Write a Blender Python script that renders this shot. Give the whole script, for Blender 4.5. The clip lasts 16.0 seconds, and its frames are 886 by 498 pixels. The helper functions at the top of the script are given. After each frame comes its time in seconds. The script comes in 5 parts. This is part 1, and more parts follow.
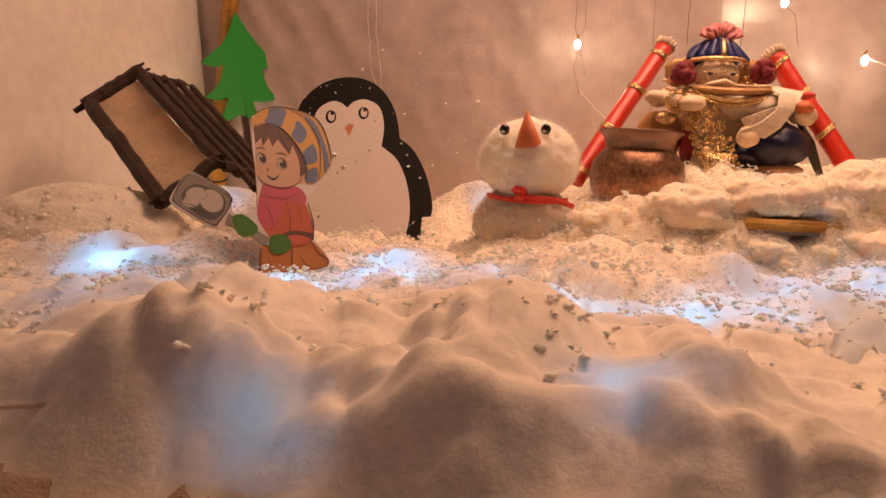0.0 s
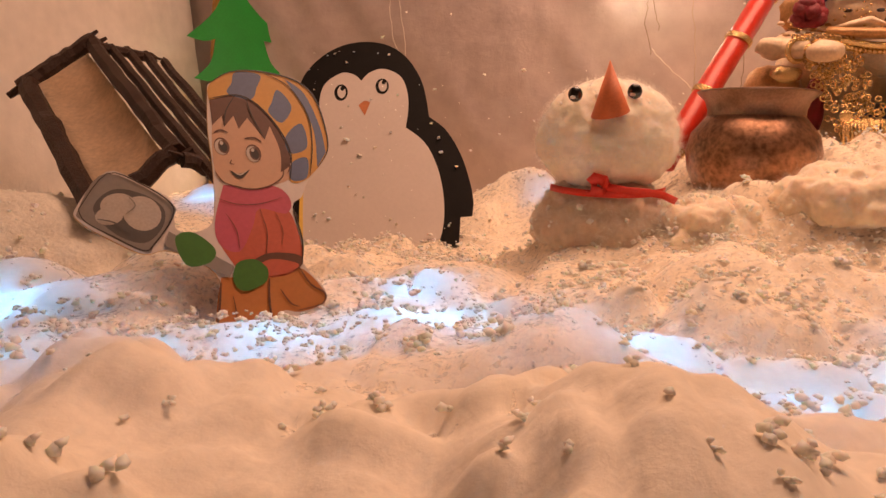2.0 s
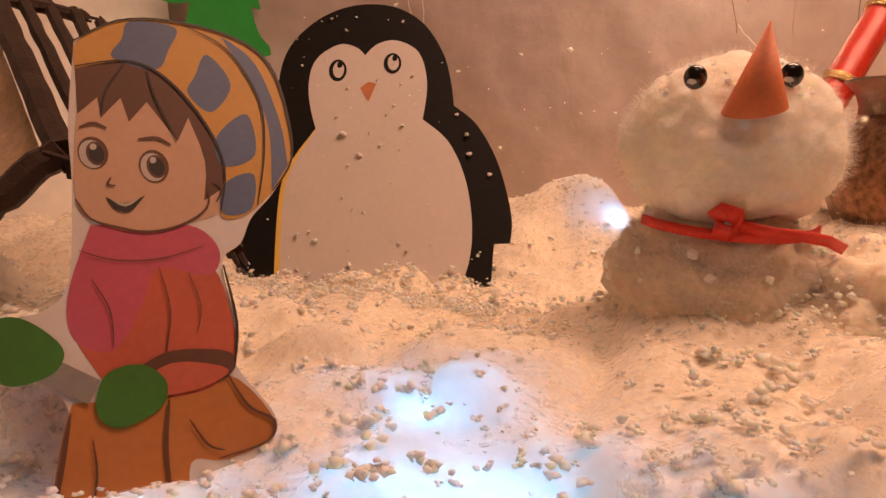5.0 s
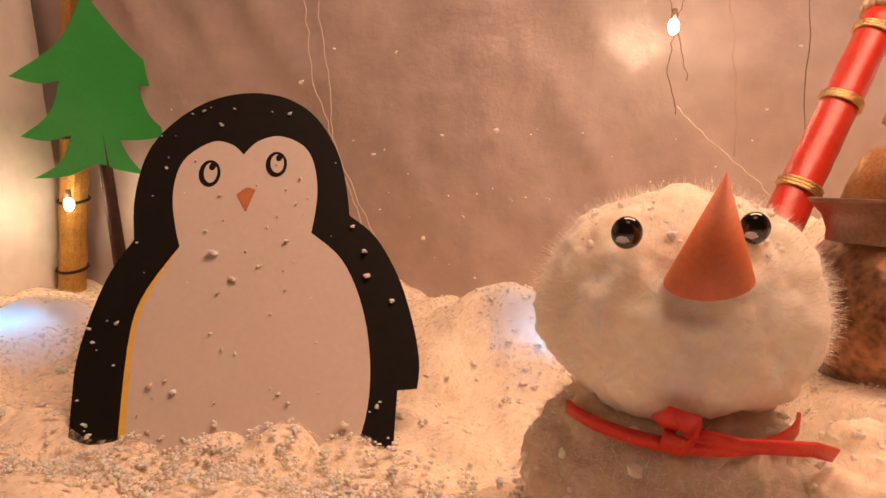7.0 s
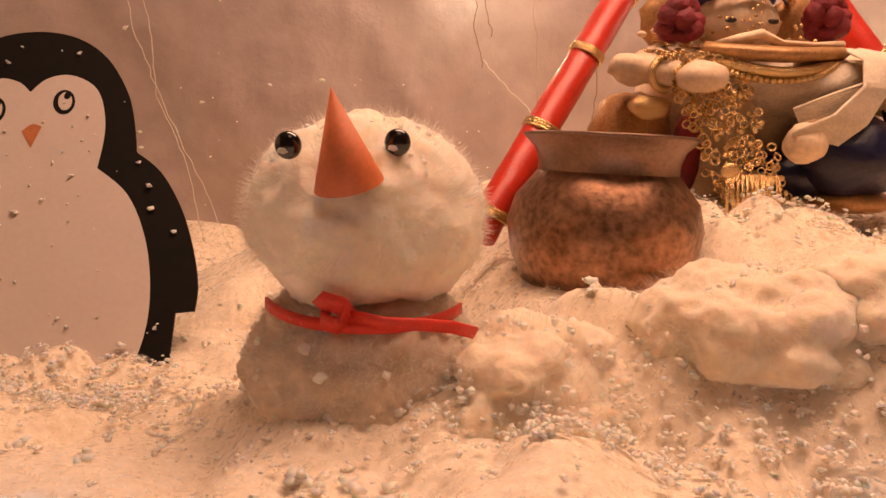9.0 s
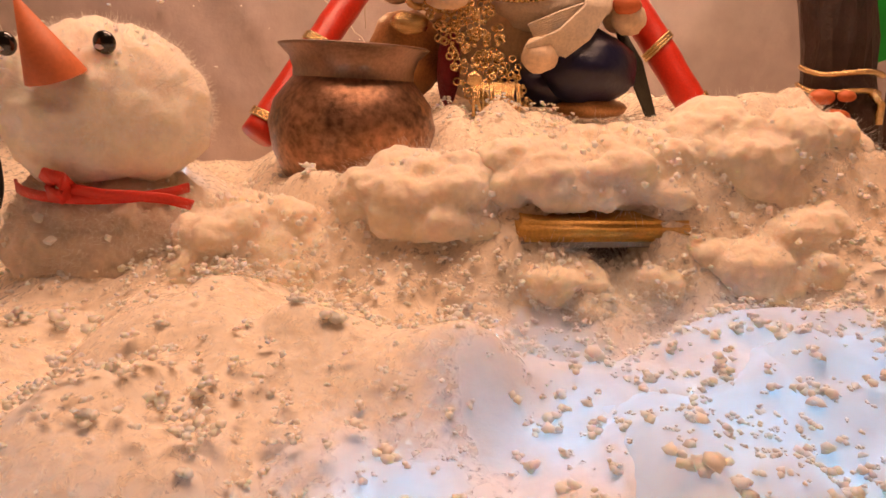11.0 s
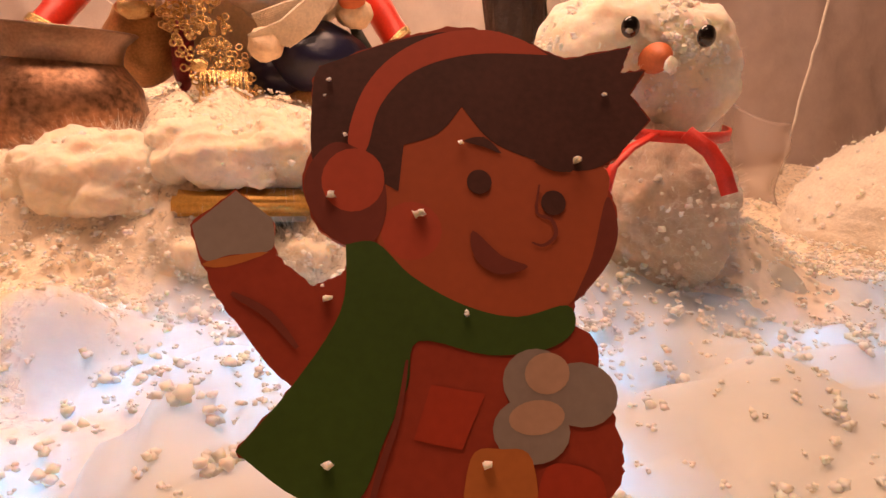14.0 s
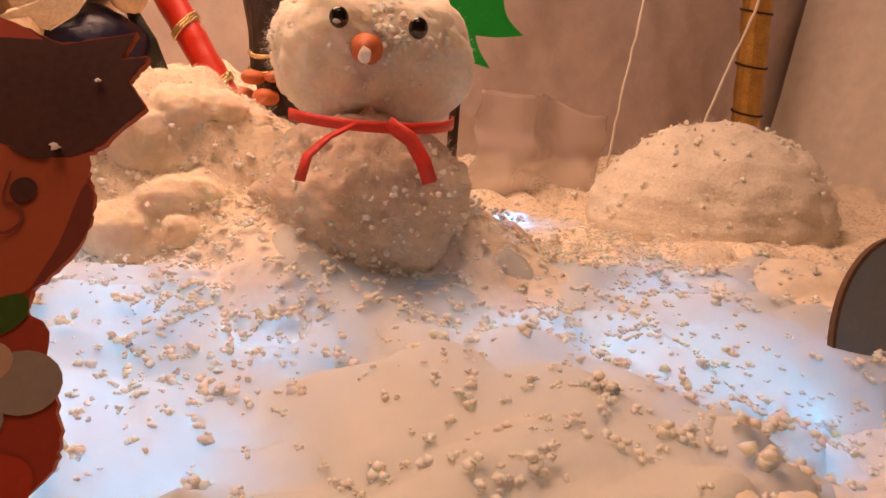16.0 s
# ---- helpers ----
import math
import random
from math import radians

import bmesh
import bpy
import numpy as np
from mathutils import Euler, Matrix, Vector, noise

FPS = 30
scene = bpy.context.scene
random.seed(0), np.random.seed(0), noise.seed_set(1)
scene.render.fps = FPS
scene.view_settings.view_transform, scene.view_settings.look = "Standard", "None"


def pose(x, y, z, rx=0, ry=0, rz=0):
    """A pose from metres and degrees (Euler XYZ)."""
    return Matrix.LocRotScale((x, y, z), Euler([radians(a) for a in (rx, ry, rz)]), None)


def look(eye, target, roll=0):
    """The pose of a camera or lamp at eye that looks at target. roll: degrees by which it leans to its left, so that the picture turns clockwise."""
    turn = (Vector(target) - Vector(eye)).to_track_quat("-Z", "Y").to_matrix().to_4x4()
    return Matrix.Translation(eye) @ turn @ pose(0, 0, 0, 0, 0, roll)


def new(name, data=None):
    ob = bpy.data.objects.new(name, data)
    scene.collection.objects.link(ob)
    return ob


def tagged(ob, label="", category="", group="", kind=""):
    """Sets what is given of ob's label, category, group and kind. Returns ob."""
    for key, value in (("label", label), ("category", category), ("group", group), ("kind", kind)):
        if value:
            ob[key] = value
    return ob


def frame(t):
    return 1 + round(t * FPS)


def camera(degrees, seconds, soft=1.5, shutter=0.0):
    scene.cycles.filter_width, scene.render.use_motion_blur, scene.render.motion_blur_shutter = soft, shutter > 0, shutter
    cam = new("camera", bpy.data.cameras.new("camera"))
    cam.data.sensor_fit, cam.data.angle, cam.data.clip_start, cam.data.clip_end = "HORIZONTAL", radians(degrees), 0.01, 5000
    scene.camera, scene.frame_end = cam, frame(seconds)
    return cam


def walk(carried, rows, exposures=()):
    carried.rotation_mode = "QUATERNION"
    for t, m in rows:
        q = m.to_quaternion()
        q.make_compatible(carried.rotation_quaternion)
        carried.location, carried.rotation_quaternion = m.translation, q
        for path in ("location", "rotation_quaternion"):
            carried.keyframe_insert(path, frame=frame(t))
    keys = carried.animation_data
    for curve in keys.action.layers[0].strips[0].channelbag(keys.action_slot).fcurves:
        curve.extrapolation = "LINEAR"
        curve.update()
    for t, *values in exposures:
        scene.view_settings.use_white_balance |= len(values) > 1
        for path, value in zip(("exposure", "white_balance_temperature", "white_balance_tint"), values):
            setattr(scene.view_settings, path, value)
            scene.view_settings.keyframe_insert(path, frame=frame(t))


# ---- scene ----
cam = camera(65.9, 16.0)
PATH = [
    (0, (0.051, 0.02, 0.13), (-0.081, 1.971, -0.287), 2.2),
    (0.5, (0.043, 0.04, 0.12), (-0.131, 1.987, -0.301), 1.1),
    (1, (0.053, 0.086, 0.129), (-0.167, 2.034, -0.268), -0.8),
    (1.5, (0.051, 0.128, 0.115), (-0.151, 2.071, -0.313), -0.2),
    (2, (0.035, 0.156, 0.116), (-0.201, 2.089, -0.339), -0.1),
    (2.5, (0.026, 0.189, 0.121), (-0.245, 2.123, -0.31), 0.4),
    (3, (0.023, 0.22, 0.115), (-0.253, 2.142, -0.364), -0.6),
    (3.2, (0.019, 0.228, 0.115), (-0.277, 2.149, -0.356), -0.4),
    (5.3, (0.01, 0.291, 0.112), (-0.251, 2.212, -0.38), 1.4),
    (5.5, (0.009, 0.3, 0.117), (-0.241, 2.224, -0.369), 0.8),
    (6, (0.013, 0.319, 0.122), (-0.213, 2.254, -0.327), 1.2),
    (6.5, (0.017, 0.34, 0.137), (-0.167, 2.301, -0.208), 0.6),
    (7, (0.027, 0.351, 0.137), (-0.107, 2.314, -0.221), 0.7),
    (7.5, (0.052, 0.352, 0.141), (0.003, 2.322, -0.204), 1.0),
    (8, (0.073, 0.357, 0.147), (0.123, 2.329, -0.184), 1.3),
    (8.2, (0.078, 0.353, 0.143), (0.157, 2.32, -0.21), 1.5),
    (10.3, (0.122, 0.281, 0.124), (0.294, 2.186, -0.46), 1.9),
    (10.5, (0.134, 0.279, 0.125), (0.343, 2.172, -0.485), 1.7),
    (11, (0.163, 0.266, 0.124), (0.447, 2.146, -0.496), 2.3),
    (11.5, (0.177, 0.253, 0.123), (0.527, 2.115, -0.518), 2.6),
    (12, (0.199, 0.26, 0.12), (0.641, 2.098, -0.535), 3.2),
    (12.5, (0.215, 0.257, 0.116), (0.682, 2.084, -0.55), 3.5),
    (13, (0.227, 0.252, 0.117), (0.74, 2.072, -0.533), 3.5),
    (13.5, (0.241, 0.244, 0.117), (0.787, 2.063, -0.509), 4.2),
    (14, (0.244, 0.229, 0.125), (0.815, 2.049, -0.479), 4.4),
    (14.5, (0.257, 0.216, 0.132), (0.867, 2.027, -0.458), 4.8),
    (15, (0.27, 0.211, 0.134), (0.909, 2.012, -0.455), 4.7),
    (15.5, (0.288, 0.207, 0.134), (0.986, 1.985, -0.459), 4.9),
    (16, (0.314, 0.203, 0.131), (1.094, 1.941, -0.478), 5.9),
]
EXPOSURE = [(0.0, -0.28), (3.0, -0.28), (5.5, -0.34), (6.5, -0.22), (8.0, -0.26), (11.0, -0.34), (12.5, -0.32), (13.3, -0.04), (14.0, 0.06), (15.0, -0.06), (16.0, -0.16)]
walk(cam, [(t, look(eye, target, roll)) for t, eye, target, roll in PATH], EXPOSURE)

# ---- world and light ----
world = bpy.data.worlds.new("room_dusk")
scene.world = world
world.use_nodes = True
world.node_tree.nodes["Background"].inputs[0].default_value = (1.0, 0.72, 0.5, 1)
world.node_tree.nodes["Background"].inputs[1].default_value = 0.05


def lamp(name, kind, m, energy, color, size=0.1, size_y=None):
    data = bpy.data.lights.new(name, kind)
    data.energy, data.color = energy, color
    if kind == "AREA":
        data.shape = "RECTANGLE"
        data.size, data.size_y = size, size_y or size
    else:
        data.shadow_soft_size = size
    ob = new(name, data)
    ob.matrix_world = m
    return ob


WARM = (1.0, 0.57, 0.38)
# warm lamp over the open top of the display
lamp("overhead_lamp_light", "AREA", look((0.24, 0.56, 0.62), (0.24, 0.54, 0.0)), 5.9, WARM, 0.50, 0.20)
# added warm fill, no lamp known there, behind and above the viewer
lamp("front_fill_light", "AREA", look((0.35, -0.70, 1.75), (0.25, 0.5, 0.0)), 3.0, WARM, 0.6, 0.6)


# ---- materials ----
def material(name, base, rough=0.6, metal=0.0, var=0.12, scale=60.0, bump=0.0, bump_scale=200.0, translucent=0.0,
             sheen=0.0, coat=0.0, random_tint=0.0, fine=None, wave=None, glow=None, deep=0.0, spec=0.5, thin=None):
    """Base colour varied at two scales by noise, with fine relief."""
    m = bpy.data.materials.new(name)
    m.use_nodes = True
    nt = m.node_tree
    n, l = nt.nodes, nt.links
    p = n["Principled BSDF"]
    tc = n.new("ShaderNodeTexCoord")
    big = n.new("ShaderNodeTexNoise")
    big.inputs["Scale"].default_value, big.inputs["Detail"].default_value = scale, 6
    small = n.new("ShaderNodeTexNoise")
    small.inputs["Scale"].default_value, small.inputs["Detail"].default_value = scale * 9, 4
    l.new(tc.outputs["Object"], big.inputs["Vector"])
    l.new(tc.outputs["Object"], small.inputs["Vector"])
    add = n.new("ShaderNodeMath")
    add.operation = "ADD"
    l.new(big.outputs["Fac"], add.inputs[0])
    l.new(small.outputs["Fac"], add.inputs[1])
    ramp = n.new("ShaderNodeMapRange")
    ramp.inputs[1].default_value, ramp.inputs[2].default_value = 0.7, 1.3
    ramp.inputs[3].default_value, ramp.inputs[4].default_value = 1 - var, 1 + var * 0.5
    l.new(add.outputs[0], ramp.inputs[0])
    mul = n.new("ShaderNodeVectorMath")
    mul.operation = "SCALE"
    mul.inputs[0].default_value = base
    l.new(ramp.outputs[0], mul.inputs["Scale"])
    color = mul.outputs[0]
    if random_tint:
        geo = n.new("ShaderNodeNewGeometry")
        mr = n.new("ShaderNodeMapRange")
        mr.inputs[3].default_value, mr.inputs[4].default_value = 1 - random_tint, 1.0
        l.new(geo.outputs["Random Per Island"], mr.inputs[0])
        m2 = n.new("ShaderNodeVectorMath")
        m2.operation = "SCALE"
        l.new(color, m2.inputs[0])
        l.new(mr.outputs[0], m2.inputs["Scale"])
        color = m2.outputs[0]
    l.new(color, p.inputs["Base Color"])
    p.inputs["Roughness"].default_value, p.inputs["Metallic"].default_value = rough, metal
    p.inputs["Sheen Weight"].default_value = sheen
    p.inputs["Specular IOR Level"].default_value = spec
    if deep:
        p.inputs["Subsurface Weight"].default_value = 0.7
        p.inputs["Subsurface Radius"].default_value = (1.0, 0.7, 0.5)
        p.inputs["Subsurface Scale"].default_value = deep
    p.inputs["Coat Weight"].default_value = coat
    p.inputs["Coat Roughness"].default_value = 0.15
    if bump:
        if wave:
            tex = n.new("ShaderNodeTexWave")
            tex.inputs["Scale"].default_value, tex.inputs["Distortion"].default_value = wave, 1.5
            tex.bands_direction = "Z"
            out = tex.outputs["Fac"]
        else:
            tex = n.new("ShaderNodeTexNoise")
            tex.inputs["Scale"].default_value, tex.inputs["Detail"].default_value = bump_scale, 8
            tex.inputs["Roughness"].default_value = 0.65
            out = tex.outputs["Fac"]
        l.new(tc.outputs["Object"], tex.inputs["Vector"])
        b = n.new("ShaderNodeBump")
        b.inputs["Strength"].default_value = bump
        b.inputs["Distance"].default_value = fine or 0.002
        l.new(out, b.inputs["Height"])
        l.new(b.outputs[0], p.inputs["Normal"])
    if translucent:
        tr = n.new("ShaderNodeBsdfTranslucent")
        if glow:
            tr.inputs["Color"].default_value = (*glow, 1)
        else:
            l.new(color, tr.inputs["Color"])
        mix = n.new("ShaderNodeMixShader")
        mix.inputs[0].default_value = translucent
        if thin:  # the wool lets more light through where it is pulled thin
            at = n.new("ShaderNodeAttribute")
            at.attribute_name = "thin"
            mr = n.new("ShaderNodeMapRange")
            mr.inputs[3].default_value, mr.inputs[4].default_value = translucent, thin
            l.new(at.outputs["Fac"], mr.inputs[0])
            l.new(mr.outputs[0], mix.inputs[0])
        l.new(p.outputs[0], mix.inputs[1])
        l.new(tr.outputs[0], mix.inputs[2])
        l.new(mix.outputs[0], n["Material Output"].inputs["Surface"])
    return m


def emitter(name, color, strength):
    m = bpy.data.materials.new(name)
    m.use_nodes = True
    p = m.node_tree.nodes["Principled BSDF"]
    p.inputs["Base Color"].default_value = (*color, 1)
    p.inputs["Emission Color"].default_value = (*color, 1)
    p.inputs["Emission Strength"].default_value = strength
    return m


def clear(name, tint, rough=0.1, keep=0.6):
    """Thin clear film: partly see-through, partly a glossy skin."""
    m = bpy.data.materials.new(name)
    m.use_nodes = True
    nt = m.node_tree
    n, l = nt.nodes, nt.links
    p = n["Principled BSDF"]
    p.inputs["Base Color"].default_value = (*tint, 1)
    p.inputs["Roughness"].default_value = rough
    t = n.new("ShaderNodeBsdfTransparent")
    mix = n.new("ShaderNodeMixShader")
    mix.inputs[0].default_value = keep
    l.new(t.outputs[0], mix.inputs[1])
    l.new(p.outputs[0], mix.inputs[2])
    l.new(mix.outputs[0], n["Material Output"].inputs["Surface"])
    return m


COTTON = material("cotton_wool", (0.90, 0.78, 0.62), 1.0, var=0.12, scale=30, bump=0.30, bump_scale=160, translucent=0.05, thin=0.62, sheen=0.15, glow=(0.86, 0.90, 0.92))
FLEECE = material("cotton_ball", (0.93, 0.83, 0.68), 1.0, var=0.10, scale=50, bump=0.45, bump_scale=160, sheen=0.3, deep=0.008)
WAD = material("pulled_cotton", (0.90, 0.77, 0.60), 1.0, var=0.14, scale=40, bump=0.5, bump_scale=240, sheen=0.2, deep=0.005)
# browner cotton; shade on the snowmen's bodies is also put into its colour
BODY_WOOL = material("brown_shaded_cotton", (0.68, 0.56, 0.44), 1.0, var=0.2, scale=50, bump=0.5, bump_scale=200, sheen=0.2, deep=0.003)
MOUND = material("matted_cotton", (0.84, 0.76, 0.64), 1.0, var=0.18, scale=60, bump=0.8, bump_scale=300, sheen=0.2)
FOAM = material("foam_beads", (0.99, 0.96, 0.89), 0.45, var=0.03, scale=300, translucent=0.30, deep=0.0015)
THIN = material("thin_white_sheet", (0.80, 0.76, 0.69), 0.6, var=0.06, scale=20, bump=0.15, bump_scale=60, translucent=0.62, glow=(0.86, 0.93, 0.97))
FIBRE = material("cotton_fibre", (0.88, 0.86, 0.80), 0.9, var=0.02, translucent=0.4)
SHEET = material("crumpled_sheet", (0.52, 0.43, 0.40), 0.27, var=0.14, scale=6, bump=0.40, bump_scale=26, fine=0.005, coat=0.12, metal=0.1)
PANEL = material("pale_side_sheet", (0.74, 0.68, 0.62), 0.5, var=0.12, scale=9, bump=0.3, bump_scale=50, fine=0.003)
BOARD = material("base_board", (0.75, 0.73, 0.70), 0.6)
RUG = material("cream_rug", (0.40, 0.27, 0.17), 1.0, var=0.3, scale=90, bump=0.9, bump_scale=600, sheen=0.3)
PLASTER = material("room_plaster", (0.62, 0.52, 0.42), 0.9, var=0.08, scale=3, bump=0.1, bump_scale=60)
GOLD_WRAP = material("gold_wrap", (0.50, 0.28, 0.07), 0.30, 0.6, var=0.35, scale=70, bump=0.6, bump_scale=160)
GOLD = material("gold_foil", (0.85, 0.62, 0.30), 0.24, 1.0, var=0.25, scale=200, bump=0.5, bump_scale=700)
GOLD_TRIM = material("gold_painted_edge", (0.55, 0.30, 0.06), 0.35, 0.35, var=0.3, scale=120, bump=0.3, bump_scale=300)
BLACK = material("black_card", (0.009, 0.007, 0.006), 0.6, spec=0.15, var=0.3, scale=120, bump=0.1, bump_scale=500)
WHITE_CARD = material("white_card", (0.60, 0.52, 0.47), 0.6, var=0.05, scale=40, bump=0.08, bump_scale=300)
YELLOW_EDGE = material("yellow_edge", (0.75, 0.50, 0.10), 0.6, var=0.1)
ORANGE = material("orange_paper", (0.62, 0.16, 0.05), 0.55, var=0.15, scale=80, bump=0.12, bump_scale=300)
BEAK = material("beak_paper", (0.50, 0.17, 0.06), 0.55, var=0.2, scale=200)
GREEN = material("green_paper", (0.012, 0.27, 0.032), 0.36, var=0.12, scale=50, bump=0.12, bump_scale=120)
TWIG = material("dark_brown_stick", (0.045, 0.022, 0.014), 0.55, spec=0.25, var=0.45, scale=150, bump=0.6, bump_scale=400)
CUSHION = material("cream_cushion", (0.72, 0.56, 0.40), 0.9, var=0.22, scale=40, bump=0.4, bump_scale=200)
BEAD_BLACK = material("black_bead", (0.008, 0.007, 0.007), 0.08, coat=1.0)
RED_RIBBON = material("red_ribbon", (0.68, 0.035, 0.018), 0.42, var=0.15, scale=120, bump=0.3, bump_scale=900)
RED_THREAD = material("red_thread", (0.62, 0.035, 0.015), 0.30, var=0.2, scale=120, bump=0.5, bump_scale=700, fine=0.0005)
COPPER = material("worn_copper", (0.38, 0.20, 0.115), 0.32, 0.65, var=0.75, scale=38, bump=0.25, bump_scale=160)
COPPER_RIM = material("copper_rim", (0.27, 0.17, 0.12), 0.34, 0.8, var=0.3, scale=80, bump=0.15, bump_scale=200)
BARK = material("dark_bark", (0.040, 0.018, 0.012), 0.45, var=0.4, scale=120, bump=0.7, bump_scale=260)
GREY_CARD = material("grey_card", (0.20, 0.23, 0.27), 0.7, var=0.1, scale=60)
TORN = material("torn_brown_edge", (0.12, 0.06, 0.035), 0.8, var=0.4, scale=300)
FILM = clear("clear_film", (0.62, 0.5, 0.45), 0.22, 0.42)
WIRE = clear("clear_wire", (0.62, 0.50, 0.40), 0.25, 0.7)
CORD = material("white_cord", (0.72, 0.66, 0.58), 0.8, var=0.1, scale=300)
COPPER_WIRE = material("lamp_wire", (0.20, 0.13, 0.08), 0.4, 0.6)
LED_WARM = emitter("warm_led", (1.0, 0.80, 0.52), 90.0)
LED_COLD = emitter("cold_led", (0.60, 0.80, 1.0), 40.0)
STEEL = material("grey_metal", (0.22, 0.21, 0.20), 0.4, 0.6)
# near-black colour for the shade in the gap under the stand's edge
GAP_SHADE = material("gap_shade", (0.06, 0.045, 0.035), 0.7)


def pile(name, base, density, size):
    """Open fluff: cotton broken up by fine gaps."""
    m = bpy.data.materials.new(name)
    m.use_nodes = True
    nt = m.node_tree
    n, l = nt.nodes, nt.links
    p = n["Principled BSDF"]
    p.inputs["Base Color"].default_value, p.inputs["Roughness"].default_value = (*base, 1), 1.0
    tc = n.new("ShaderNodeTexCoord")
    tex = n.new("ShaderNodeTexNoise")
    tex.inputs["Scale"].default_value, tex.inputs["Detail"].default_value = size, 4
    tex.inputs["Roughness"].default_value, tex.inputs["Distortion"].default_value = 0.6, 0.5
    l.new(tc.outputs["Object"], tex.inputs["Vector"])
    mr = n.new("ShaderNodeMapRange")
    mr.inputs[1].default_value, mr.inputs[2].default_value = 0.58 - 0.34 * density, 0.86 - 0.16 * density
    mr.inputs[3].default_value, mr.inputs[4].default_value = 0.0, 0.65
    l.new(tex.outputs["Fac"], mr.inputs[0])
    tr = n.new("ShaderNodeBsdfTranslucent")
    tr.inputs["Color"].default_value = (*base, 1)
    body = n.new("ShaderNodeMixShader")
    body.inputs[0].default_value = 0.45
    l.new(p.outputs[0], body.inputs[1])
    l.new(tr.outputs[0], body.inputs[2])
    gap = n.new("ShaderNodeBsdfTransparent")
    mix = n.new("ShaderNodeMixShader")
    l.new(mr.outputs[0], mix.inputs[0])
    l.new(gap.outputs[0], mix.inputs[1])
    l.new(body.outputs[0], mix.inputs[2])
    l.new(mix.outputs[0], n["Material Output"].inputs["Surface"])
    return m


GROUND_FLUFF = [pile("snow_fluff", (0.94, 0.85, 0.71), d, 300) for d in (0.42,)]


# ---- building helpers ----
from mathutils.geometry import tessellate_polygon


def mesh_of(bm, name):
    me = bpy.data.meshes.new(name)
    bm.normal_update()
    bm.to_mesh(me)
    bm.free()
    return me


def part(name, bm, mat, parent=None, label="", smooth=True):
    """Links a bmesh as one mesh object, under a thing or a part."""
    me = mesh_of(bm, name)
    for m in (mat if isinstance(mat, (list, tuple)) else [mat]):
        me.materials.append(m)
    if smooth:
        me.shade_smooth()
    ob = new(name, me)
    if parent:
        ob.parent = parent
    return tagged(ob, label)


def thing(name, at, label, category, group="", kind=""):
    ob = new(name)
    ob.empty_display_size = 0.01
    ob.location = at
    return tagged(ob, label, category, group, kind)


def raw(name, verts, faces, mat, parent=None, smooth=True):
    me = bpy.data.meshes.new(name)
    me.from_pydata(np.asarray(verts).tolist(), [], np.asarray(faces).tolist() if not isinstance(faces, list) else faces)
    me.materials.append(mat)
    if smooth:
        me.shade_smooth()
    ob = new(name, me)
    if parent:
        ob.parent = parent
    return ob


def lattice(ix, iy, seed):
    h = (ix.astype(np.int64) * 374761393 + iy.astype(np.int64) * 668265263 + seed * 982451653) & 0x7FFFFFFF
    h = ((h ^ (h >> 13)) * 1274126177) & 0x7FFFFFFF
    h = h ^ (h >> 16)
    return (h % 10007) / 10007.0


def vnoise(x, y, scale, seed=0):
    """Smooth value noise, -1 to 1, on arrays; scale is the size of its features in metres."""
    x, y = np.asarray(x, float) / scale, np.asarray(y, float) / scale
    ix, iy = np.floor(x), np.floor(y)
    fx, fy = x - ix, y - iy
    fx, fy = fx * fx * fx * (fx * (fx * 6 - 15) + 10), fy * fy * fy * (fy * (fy * 6 - 15) + 10)
    a, b = lattice(ix, iy, seed), lattice(ix + 1, iy, seed)
    c, d = lattice(ix, iy + 1, seed), lattice(ix + 1, iy + 1, seed)
    return 2 * ((a * (1 - fx) + b * fx) * (1 - fy) + (c * (1 - fx) + d * fx) * fy) - 1


def ramp01(x, a, b):
    t = np.clip((np.asarray(x, float) - a) / (b - a), 0, 1)
    return t * t * (3 - 2 * t)


def ellipsoid(bm, c, r, seg=24, rings=14, rough=0.0, rough_size=0.012, rot=None, mat=0):
    """A rounded lump with an uneven surface."""
    m = (rot or Matrix()).to_4x4()
    made = bmesh.ops.create_uvsphere(bm, u_segments=seg, v_segments=rings, radius=1.0)["verts"]
    for v in made:
        k = 1.0
        p = Vector((v.co.x * r[0], v.co.y * r[1], v.co.z * r[2]))
        if rough:
            q = (p + Vector(c)) / rough_size
            k = 1 + rough * (noise.noise(q) + 0.5 * noise.noise(q * 2.3))
        v.co = Vector(c) + m @ (p * k)
    for f in {f for v in made for f in v.link_faces}:
        f.material_index = mat
    return made


def tube(bm, pts, r0, r1=None, seg=8, mat=0, cap=True, flat=1.0):
    """A round rod along points, tapered from r0 to r1."""
    pts = [Vector(p) for p in pts]
    r1 = r0 if r1 is None else r1
    rings = []
    side = None
    for i, p in enumerate(pts):
        d = (pts[min(i + 1, len(pts) - 1)] - pts[max(i - 1, 0)]).normalized()
        if side is None:
            side = d.orthogonal().normalized()
        side = (side - d * side.dot(d)).normalized()
        up = d.cross(side)
        r = r0 + (r1 - r0) * i / max(1, len(pts) - 1)
        rings.append([bm.verts.new(p + side * (math.cos(a) * r) + up * (math.sin(a) * r * flat)) for a in
                      (2 * math.pi * k / seg for k in range(seg))])
    faces = []
    for a, b in zip(rings, rings[1:]):
        for k in range(seg):
            faces.append(bm.faces.new((a[k], a[(k + 1) % seg], b[(k + 1) % seg], b[k])))
    if cap:
        faces.append(bm.faces.new(rings[0][::-1]))
        faces.append(bm.faces.new(rings[-1]))
    for f in faces:
        f.material_index = mat
    return rings


